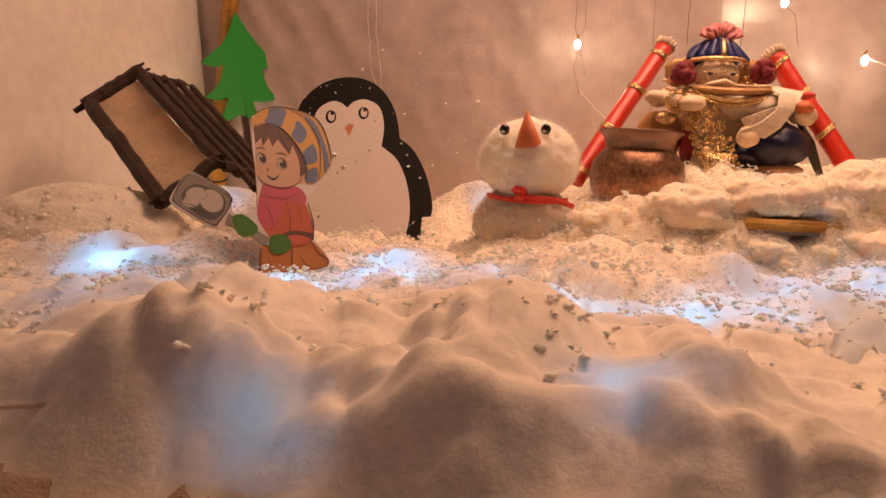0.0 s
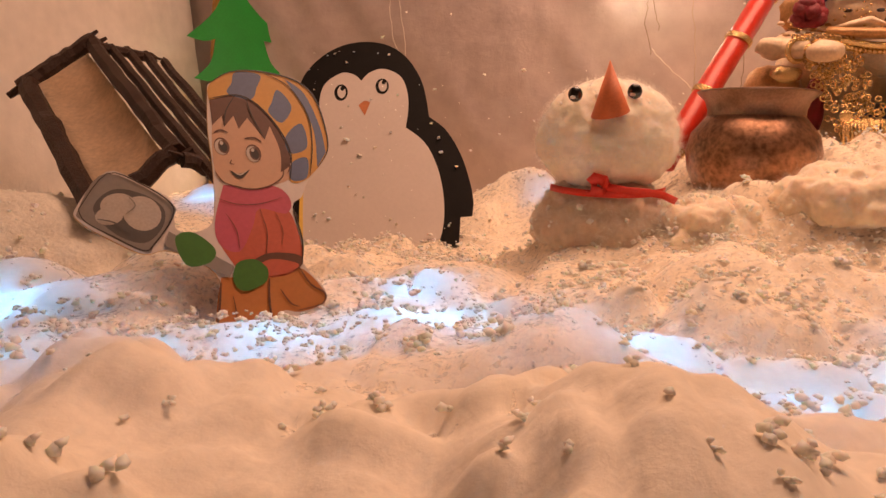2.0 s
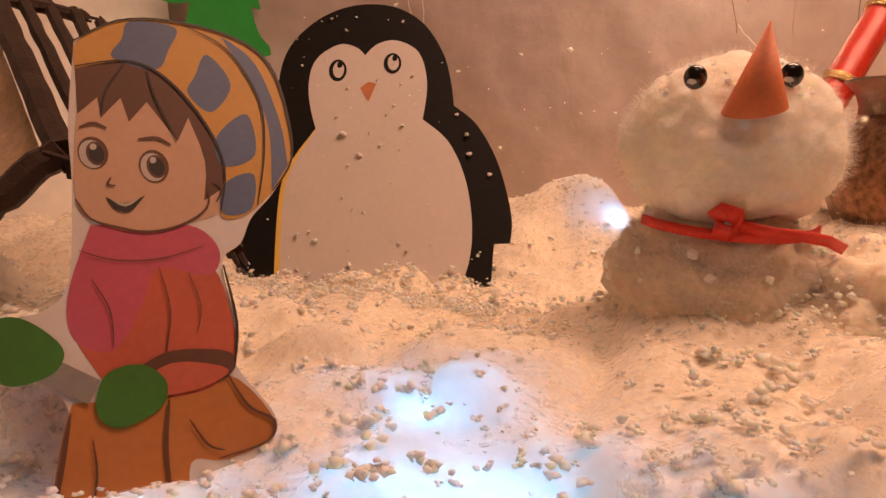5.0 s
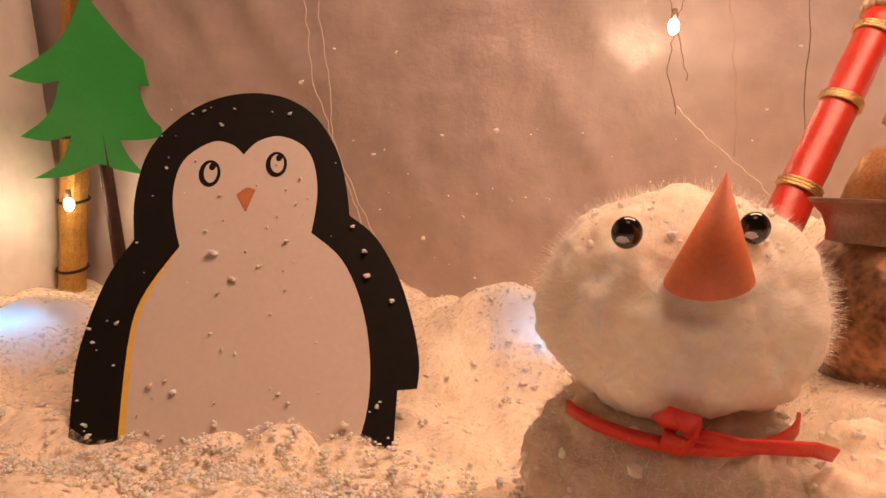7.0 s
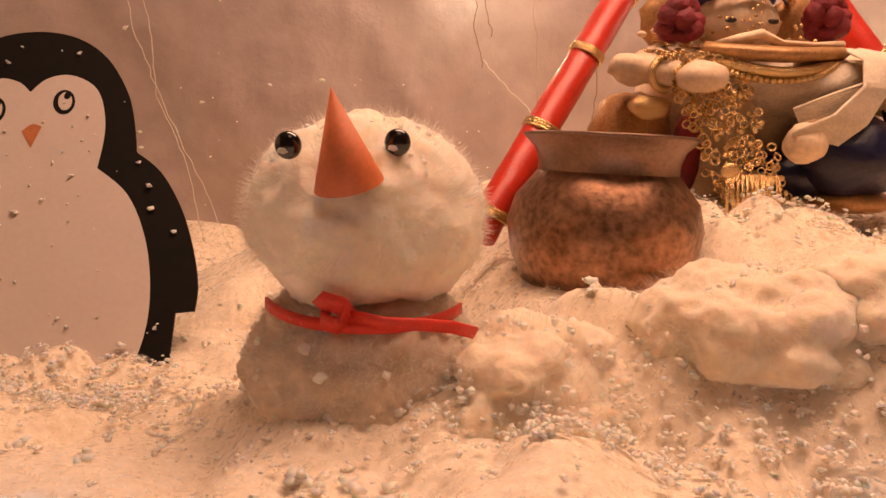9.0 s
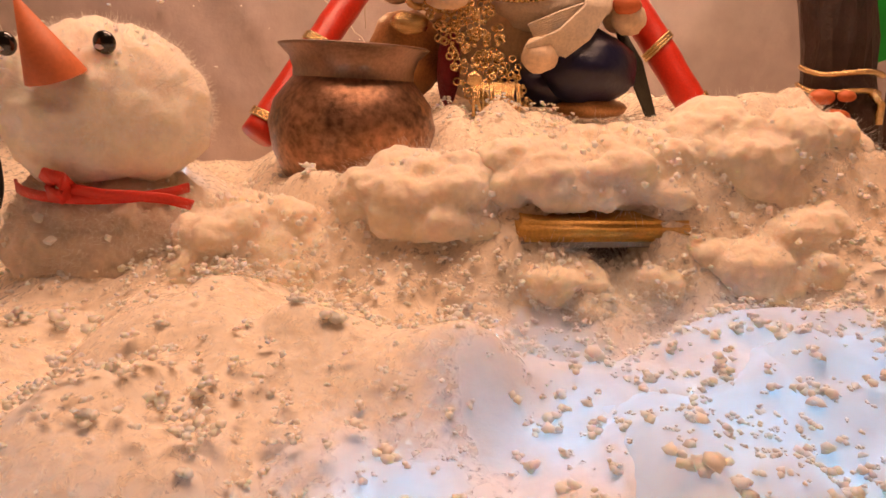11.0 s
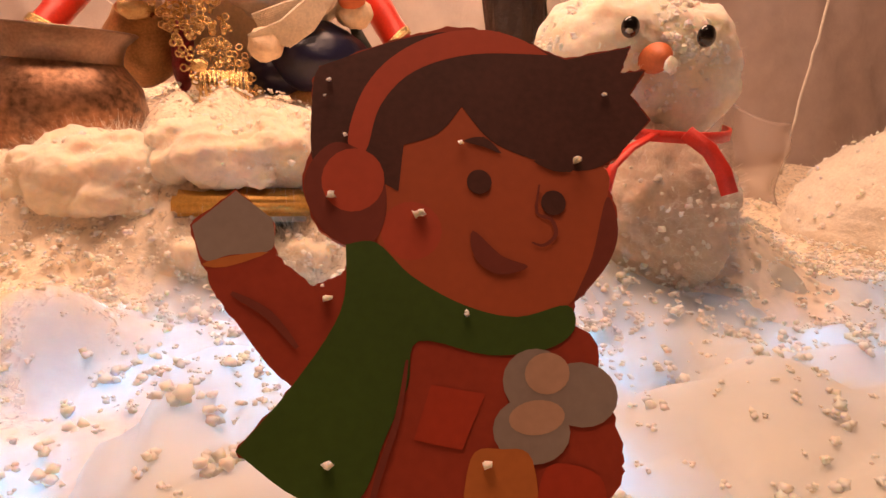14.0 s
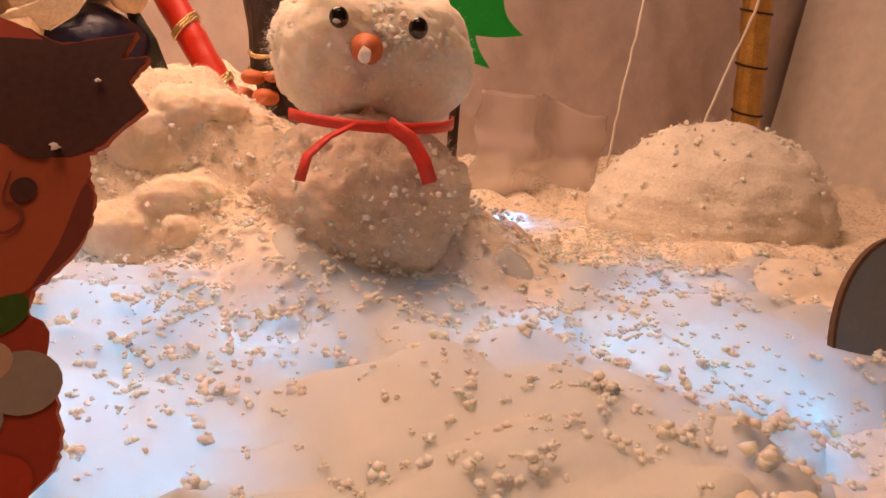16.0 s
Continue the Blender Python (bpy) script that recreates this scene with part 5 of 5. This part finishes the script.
for k, (du, st, en) in enumerate(((0.30, 0.02, 1.24), (0.58, 0.00, 1.28), (0.86, 0.04, 1.31), (1.14, 0.08, 1.35))):
    off = Vector((0.020, 0.036, -0.006)) * du
    stick(B + off + (C - B) * st, B + off * 0.8 + (C - B) * en, 0.0031, 20 + k, bench, "slat")
stick(B + (C - B) * 1.05, B + Vector((0.016, 0.030, -0.010)) + (C - B) * 1.10, 0.004, 31, bench, "rail")
stick(B + (C - B) * 0.05, B + Vector((0.020, 0.036, -0.006)) + (C - B) * 0.05, 0.0035, 32, bench, "rail")


# ---- cotton mounds ----
def mound(at, r, seed, label):
    bm = bmesh.new()
    bmesh.ops.create_uvsphere(bm, u_segments=96, v_segments=60, radius=1.0)
    bmesh.ops.delete(bm, geom=[v for v in bm.verts if v.co.z < -0.35], context="VERTS")
    for v in bm.verts:
        d = v.co.copy()
        p = Vector((d.x * r[0], d.y * r[1], d.z * r[2]))
        q = p + Vector((seed, seed, 0))
        layer = 0.014 * math.sin(p.z * 520 + 3 * noise.noise(q / 0.02))
        v.co = p * (1 + 0.05 * noise.noise(q / 0.03) + 0.022 * noise.noise(q / 0.009) + layer)
    ob = part("cotton_mound", bm, MOUND)
    ball_spots(ob, (0, 0, 0), r, 260, int(seed), 0.1, 0.99, 0.0014)
    fuzz(ob, (0, 0, 0), r, 5000, 0.006, int(seed) + 40, 0.0)
    ob.location = at
    return tagged(ob, label, "snow mound", "cotton mounds")


mound((-0.222, 0.455, 0.018), (0.075, 0.062, 0.050), 3.0, "rounded heap of matted cotton beside the toy bench")
mound((0.674, 0.555, 0.018), (0.089, 0.072, 0.073), 7.0, "large dome of layered matted cotton by the gold post")

# ---- brown stump with gold cord ----
stump = thing("tree_stump", (0.372, 0.545, 0.0), "dark brown bark stump with a gold cord and orange beads", "stump")
bm = bmesh.new()
tube(bm, [(0.008, -0.012, 0.066), (0.006, -0.008, 0.090), (0.002, -0.002, 0.108), (0.0, 0.0, 0.124), (-0.001, 0.004, 0.140), (-0.002, 0.005, 0.150)], 0.0135, 0.0155, 22)
for v in bm.verts:
    k = noise.noise(v.co * 160) * 0.0022 + noise.noise(v.co * 420) * 0.001
    if v.co.z > 0.145:
        v.co.z += 0.006 * noise.noise(Vector((v.co.x * 300, v.co.y * 300, 1))) + 0.002
        k += 0.002
    v.co += Vector((v.co.x, v.co.y, 0)).normalized() * k
part("bark", bm, BARK, stump, smooth=False)
bm = bmesh.new()
for z0 in (0.112, 0.1045):
    loop = [(0.002 + 0.0158 * math.cos(a), -0.003 + 0.0158 * math.sin(a), z0 + 0.001 * math.sin(a * 3)) for a in [2 * math.pi * i / 28 for i in range(29)]]
    tube(bm, loop, 0.0012, None, 6, cap=False)
tube(bm, [(0.006, -0.018, 0.105), (0.010, -0.0205, 0.100), (0.010, -0.021, 0.092)], 0.0016, 0.002, 6)
part("cord", bm, GOLD, stump, "gold cord")
for k, (x, y, z, r) in enumerate(((-0.014, -0.016, 0.102, 0.0042), (-0.009, -0.020, 0.094, 0.0048), (-0.017, -0.011, 0.094, 0.0036), (-0.006, -0.020, 0.103, 0.0030))):
    bm = bmesh.new()
    ellipsoid(bm, (x, y, z), (r * 1.3, r, r * 0.8), 14, 10, 0.1, 0.004)
    part("bead", bm, ORANGE, stump, "orange bead")

# ---- gold posts in the corners ----
def post(a, b, r, label):
    a, b = Vector(a), Vector(b)
    t = thing("corner_post", a, label, "post", "gold posts")
    bm = bmesh.new()
    n = 60
    tube(bm, [(b - a) * (i / n) for i in range(n + 1)], r, r * 0.95, 14)
    for v in bm.verts:
        s = v.co.z
        v.co += Vector((v.co.x, v.co.y, 0)).normalized() * (0.0006 * math.sin(s * 190) + 0.0009 * noise.noise(v.co * 90))
    part("wrapped_rod", bm, GOLD_WRAP, t, smooth=False)
    for k in (0.08, 0.2, 0.31, 0.43, 0.58, 0.7):
        bm = bmesh.new()
        c = (b - a) * k
        loop = [c + Vector(((r + 0.0006) * math.cos(x), (r + 0.0006) * math.sin(x), 0.002 * math.sin(x))) for x in [2 * math.pi * i / 20 for i in range(21)]]
        tube(bm, loop, 0.0011, None, 6, cap=False)
        part("tape_edge", bm, TWIG, t, "dark tape seam")
    return t


post((-0.285, 0.828, -0.005), (-0.240, 0.828, 0.42), 0.0098, "gold-wrapped post in the corner of the display")
post((0.900, 0.745, -0.005), (0.824, 0.745, 0.42), 0.0145, "gold-wrapped post behind the cotton dome")

# ---- crumpled clear film standing in the snow ----
def film(at, w, h, yaw, seed, label):
    v, f = sheet_grid(np.linspace(-w / 2, w / 2, 40), np.linspace(0, h, 26), lambda x, y: x * 0)
    u, z = v[:, 0].copy(), v[:, 1].copy()
    top = 1 - 0.25 * ramp01(u, 0.0, w / 2) - 0.06 * vnoise(u, u * 0, 0.03, seed)
    d = 0.010 * np.sin(u / w * 9) + 0.006 * vnoise(u, z, 0.02, seed)
    a = radians(yaw)
    p = np.stack([at[0] + u * math.cos(a) - d * math.sin(a), at[1] + u * math.sin(a) + d * math.cos(a), at[2] + z * top], 1)
    ob = raw("plastic_film", p, f, FILM)
    md = ob.modifiers.new("thickness", "SOLIDIFY")
    md.thickness = 0.0004
    return tagged(ob, label, "plastic film")


film((0.590, 0.655, 0.012), 0.115, 0.085, 12, 60, "crumpled clear plastic film standing behind the dome")

# ---- fairy lights and hanging wires ----
def bulb(p, label, mat, r, light=None):
    t = thing("fairy_light", p, label, "fairy light", "fairy lights" if mat is LED_WARM else "buried lights")
    bm = bmesh.new()
    ellipsoid(bm, (0, 0, 0), (r, r, r * 1.5), 12, 10)
    part("bulb", bm, mat, t, "glowing bulb")
    bm = bmesh.new()
    tube(bm, [(0, 0, r * 1.3), (0, 0, r * 3.2)], r * 0.7, r * 0.55, 8)
    part("socket", bm, COPPER_WIRE, t, "small lamp socket")
    if light:
        lamp("fairy_light_glow", "POINT", Matrix.Translation(Vector(p) + Vector((0, -r * 2.2, 0))), light[0], light[1], 0.002)
    return t


for p in ((0.135, 0.790, 0.197), (0.338, 0.775, 0.243), (0.425, 0.775, 0.189), (-0.262, 0.800, 0.080)):
    bulb(p, "tiny warm white fairy light hanging on the backdrop", LED_WARM, 0.0032, (0.05 if p[0] < 0 else 0.08, (1.0, 0.70, 0.45)))


def strand(pts, r, mat, name, label, wobble=0.0015, seed=0):
    bm = bmesh.new()
    rr = random.Random(seed)
    pts = [Vector(p) for p in pts]
    fine = []
    for a, b in zip(pts, pts[1:]):
        for i in range(8):
            fine.append(a.lerp(b, i / 8))
    fine.append(pts[-1])
    fine = [p + Vector((rr.uniform(-1, 1), rr.uniform(-1, 1), 0)) * wobble for p in fine]
    tube(bm, fine, r, None, 6)
    return tagged(part(name, bm, mat), label, "wire", "hanging wires")


w = "thin clear fairy light wire hanging against the backdrop"
strand([(-0.098, 0.800, 0.40), (-0.094, 0.800, 0.214), (-0.089, 0.800, 0.162), (-0.073, 0.800, 0.114), (-0.045, 0.795, 0.055), (-0.03, 0.79, 0.018)], 0.0003, CORD, "hanging_wire", w, 0.001, 1)
strand([(-0.088, 0.802, 0.40), (-0.086, 0.802, 0.214), (-0.080, 0.802, 0.170), (-0.078, 0.802, 0.120), (-0.062, 0.802, 0.081), (-0.05, 0.80, 0.02)], 0.0003, CORD, "hanging_wire", w, 0.001, 2)
strand([(0.130, 0.792, 0.40), (0.131, 0.790, 0.215), (0.135, 0.788, 0.197), (0.133, 0.790, 0.170), (0.140, 0.790, 0.145)], 0.0003, COPPER_WIRE, "hanging_wire", "brown twisted fairy light wire", 0.001, 3)
strand([(0.142, 0.792, 0.40), (0.141, 0.790, 0.215), (0.135, 0.788, 0.199), (0.146, 0.790, 0.165)], 0.0003, COPPER_WIRE, "hanging_wire", "brown twisted fairy light wire", 0.001, 4)
strand([(0.165, 0.795, 0.40), (0.169, 0.795, 0.214), (0.177, 0.795, 0.160), (0.180, 0.795, 0.120)], 0.0004, WIRE, "hanging_wire", w, 0.001, 5)
strand([(0.140, 0.790, 0.150), (0.158, 0.780, 0.130), (0.185, 0.765, 0.105), (0.20, 0.76, 0.086)], 0.0004, CORD, "hanging_wire", w, 0.001, 6)
strand([(0.212, 0.79, 0.40), (0.213, 0.79, 0.214), (0.218, 0.79, 0.130), (0.215, 0.79, 0.09)], 0.0003, COPPER_WIRE, "hanging_wire", w, 0.001, 7)
strand([(0.245, 0.785, 0.40), (0.247, 0.785, 0.25), (0.248, 0.785, 0.20)], 0.0004, COPPER_WIRE, "hanging_wire", "thin brown fairy light wire", 0.001, 8)
strand([(0.300, 0.782, 0.40), (0.302, 0.782, 0.25), (0.303, 0.782, 0.14)], 0.0004, COPPER_WIRE, "hanging_wire", "thin brown fairy light wire", 0.001, 9)
strand([(0.348, 0.780, 0.40), (0.338, 0.778, 0.243), (0.352, 0.778, 0.230), (0.358, 0.778, 0.20)], 0.0004, COPPER_WIRE, "hanging_wire", "thin brown fairy light wire", 0.001, 10)
strand([(0.425, 0.775, 0.192), (0.440, 0.77, 0.186), (0.470, 0.77, 0.172), (0.50, 0.77, 0.19)], 0.0008, CORD, "hanging_wire", "pale cord from a fairy light", 0.0006, 11)
strand([(0.700, 0.700, 0.40), (0.697, 0.700, 0.171), (0.690, 0.700, 0.090), (0.688, 0.700, 0.03)], 0.0012, CORD, "hanging_wire", "white cord hanging behind the cotton dome", 0.0005, 12)
strand([(0.860, 0.715, 0.40), (0.825, 0.705, 0.174), (0.800, 0.700, 0.115), (0.775, 0.69, 0.06), (0.765, 0.68, 0.03)], 0.0014, CORD, "hanging_wire", "white cord hanging across the gold post", 0.0005, 13)

bm = bmesh.new()
tube(bm, [(-0.150 + 0.006 * i, 0.205 + 0.0012 * i + 0.002 * math.sin(i * 0.5), 0.026 + 0.0004 * i) for i in range(18)], 0.0012, None, 8)
tagged(part("tray", bm, FILM), "clear plastic tray edge beside the rug", "tray")

# the cold lights themselves
for n, (x, y, k) in enumerate(BURIED):
    deep = n % 3 == 2 or (x > 0.19 and n % 2 == 0)
    z = max(0.006, ground_at(x, y) - (0.024 if deep else 0.015))
    bulb((x, y, z), "cold white light glowing through the cotton snow", LED_COLD, 0.0022, ((0.022 if deep else 0.011) * k * (1.8 if x > 0.19 else 1.5), COLD))

# ---- foam crumbs ----
rng = np.random.default_rng(7)


def clump(seed, n):
    """One crumb of broken foam: a few fused beads."""
    rr = random.Random(seed)
    bm = bmesh.new()
    c = Vector((0, 0, 0))
    for k in range(n):
        r = rr.uniform(0.55, 1.0)
        made = bmesh.ops.create_icosphere(bm, subdivisions=1, radius=r, matrix=Matrix.Translation(c))["verts"]
        for v in made:
            v.co += Vector((rr.gauss(0, 1), rr.gauss(0, 1), rr.gauss(0, 1))) * 0.20
        c = Vector((rr.uniform(-1.3, 1.3), rr.uniform(-1.3, 1.3), rr.uniform(-0.4, 0.9))) * (0.6 + 0.25 * n ** 0.5)
    bm.verts.ensure_lookup_table()
    v = np.array([x.co[:] for x in bm.verts])
    f = np.array([[q.index for q in t.verts] for t in bm.faces])
    bm.free()
    return v, f


SHAPES = [clump(i, n) for i, n in enumerate((1, 1, 2, 2, 2, 3, 3, 4, 5, 7))]


def scatter(name, px, py, pz, size, shape, label, sink=0.25, mat=FOAM):
    vs, fs, base = [], [], 0
    ang = rng.uniform(0, 2 * np.pi, len(px))
    tilt = rng.uniform(-0.7, 0.7, len(px))
    for x, y, z, s, k, a, b in zip(px, py, pz, size, shape, ang, tilt):
        v, f = SHAPES[k]
        ca, sa, cb, sb = math.cos(a), math.sin(a), math.cos(b), math.sin(b)
        R = np.array([[ca, -sa, 0], [sa, ca, 0], [0, 0, 1]]) @ np.array([[1, 0, 0], [0, cb, -sb], [0, sb, cb]])
        vs.append(v @ R.T * (s, s, s * 0.75) + (x, y, z + s * (1 - 2 * sink)))
        fs.append(f + base)
        base += len(v)
    ob = raw(name, np.concatenate(vs), np.concatenate(fs), mat)
    return tagged(ob, label, "foam crumbs", kind="stuff")


def on_top(x, y):
    """The upper face of snow or sheet."""
    return np.maximum(ground(x, y), thin_sheet(x, y))


def field(n, x0, x1, y0, y1, patchy, seed):
    x, y = rng.uniform(x0, x1, n), rng.uniform(y0, y1, n)
    keep = vnoise(x, y, 0.045, seed) + 0.6 * vnoise(x, y, 0.015, seed + 1) > rng.uniform(-1, 1, n) * 0.5 + patchy
    return x[keep], y[keep]


# fine beads over the whole snow, thicker where the foam was poured
x, y = field(10000, -0.30, 0.80, 0.30, 0.80, 0.35, 50)
keep = ((y > 0.33) | (rng.uniform(0, 1, len(x)) < 0.25)) & ((y < 0.47) | (x < 0.10) | (rng.uniform(0, 1, len(x)) < 0.35))
x, y = x[keep], y[keep]
s = rng.choice([0.0005, 0.0007, 0.0010, 0.0013], len(x), p=[0.35, 0.35, 0.2, 0.1])
scatter("foam_crumbs", x, y, on_top(x, y), s, rng.choice([0, 1, 2, 3, 4, 5], len(x)), "fine white foam beads strewn over the cotton snow")
# middling crumbs
x, y = field(3000, -0.25, 0.70, 0.22, 0.70, 0.2, 54)
s = rng.choice([0.0010, 0.0014, 0.0018], len(x), p=[0.5, 0.35, 0.15])
scatter("foam_crumbs", x, y, on_top(x, y), s, rng.choice([2, 3, 4, 5, 6, 7], len(x)), "broken white foam crumbs lying on the cotton snow")
# large clumps
x, y = field(420, -0.18, 0.60, 0.26, 0.52, 0.1, 58)
s = rng.choice([0.0015, 0.0020, 0.0026], len(x), p=[0.55, 0.3, 0.15])
scatter("foam_crumbs", x, y, on_top(x, y), s, rng.choice([6, 7, 8, 9], len(x)), "larger clumps of broken foam on the snow")
# crumbs strewn thickly over the lit sheet
x, y = field(2000, 0.18, 0.60, 0.30, 0.46, 0.22, 62)
s = rng.choice([0.0006, 0.0009, 0.0013, 0.0017], len(x), p=[0.4, 0.3, 0.2, 0.1])
scatter("foam_crumbs", x, y, on_top(x, y), s, rng.choice([1, 2, 3, 5, 6, 7, 8], len(x)), "white foam crumbs strewn over the glowing thin sheet")
# crumbs gathered where the buried lights shine through
spots = [b for b in BURIED if b[1] < 0.46 and b[1] > 0.30]
pick = rng.integers(0, len(spots), 900)
x = np.array([spots[i][0] for i in pick]) + rng.normal(0, 0.020, 900)
y = np.array([spots[i][1] for i in pick]) + rng.normal(0, 0.016, 900)
s = rng.choice([0.0006, 0.0009, 0.0013, 0.0017], 900, p=[0.4, 0.3, 0.2, 0.1])
scatter("foam_crumbs", x, y, on_top(x, y), s, rng.choice([1, 2, 3, 5, 6, 7, 8], 900), "white foam crumbs gathered over the buried lights")
# a ridge of piled crumbs in front of the snowmen and along the stand
for k, (xa, ya, xb, yb, n) in enumerate(((-0.13, 0.572, 0.0, 0.562, 1100), (-0.17, 0.545, -0.10, 0.560, 400), (-0.09, 0.575, 0.03, 0.555, 500), (0.09, 0.50, 0.20, 0.47, 900), (0.20, 0.455, 0.24, 0.47, 250), (0.27, 0.475, 0.42, 0.43, 800),
                                         (0.42, 0.44, 0.58, 0.52, 900), (0.03, 0.42, 0.16, 0.40, 500), (-0.12, 0.36, -0.03, 0.36, 300), (0.16, 0.60, 0.34, 0.585, 600), (0.30, 0.405, 0.40, 0.405, 350))):
    n = int(n * 0.55)
    t = rng.uniform(0, 1, n)
    x = xa + (xb - xa) * t + rng.normal(0, 0.018, n)
    y = ya + (yb - ya) * t + rng.normal(0, 0.014, n)
    s = rng.choice([0.0006, 0.0009, 0.0013], n, p=[0.45, 0.4, 0.15])
    scatter("foam_crumbs", x, y, on_top(x, y) + 0.001 + rng.uniform(0, 0.003, n), s, rng.choice([1, 2, 3, 4, 5, 6], n), "ridge of piled white foam crumbs on the snow")

# flecks caught on the backdrop
n = 70
x, z = rng.uniform(-0.12, 0.35, n), 0.03 + 0.16 * rng.uniform(0, 1, n) ** 1.4
y = 0.848 - 0.058 * (x + 0.30) / 1.26 - 0.010
s = rng.choice([0.0006, 0.0010, 0.0016, 0.0024], n, p=[0.5, 0.3, 0.15, 0.05])
scatter("foam_flecks", x, y, z, s, rng.choice([0, 1, 2], n), "white foam flecks stuck to the backdrop sheet")


def flecks_on(name, at, yaw, lean, spots, size, label):
    m = Matrix.Translation(at) @ card_axes(yaw, lean)
    P = np.array([(m @ Vector((u * 0.001, w * 0.001, 0.0006)))[:] for u, w in spots])
    n = len(P)
    return scatter(name, P[:, 0], P[:, 1], P[:, 2], rng.choice(size, n), rng.choice([0, 1, 2], n), label, 0.5)


rr = random.Random(9)
spots = [(rr.uniform(-78, 58), rr.uniform(-10, 60)) for _ in range(34)] + [(rr.uniform(-66, 20), rr.uniform(60, 135)) for _ in range(34)]
flecks_on("foam_flecks", (-0.06, 0.604, 0.03), 2.7, 32.6, spots, [0.0004, 0.0006, 0.0009], "white foam flecks stuck to the card penguin")
flecks_on("foam_flecks", (-0.06, 0.604, 0.03), 2.7, 32.6, [(29, 74), (35, 62), (37, 51), (-30, 60), (-20, 48), (-48, 2), (-38, 0), (48, 40)], [0.0013, 0.0017], "foam crumbs stuck to the card penguin")
flecks_on("foam_flecks", (0.27, 0.294, 0.035), -14, 33, [(-7, 73), (-24, 96), (-24.5, 93), (1, 56.5), (-19, 33), (5, 34), (-22, 60), (-20.5, 86), (-22, 75), (-1, 86), (19, 84), (24, 97), (-21, 58)],
          [0.0005, 0.0008], "foam flecks stuck to the dark card child")
flecks_on("foam_flecks", (0.27, 0.294, 0.035), -14, 33, [(-7.5, 73)], [0.0016], "foam crumb stuck to the dark card child")
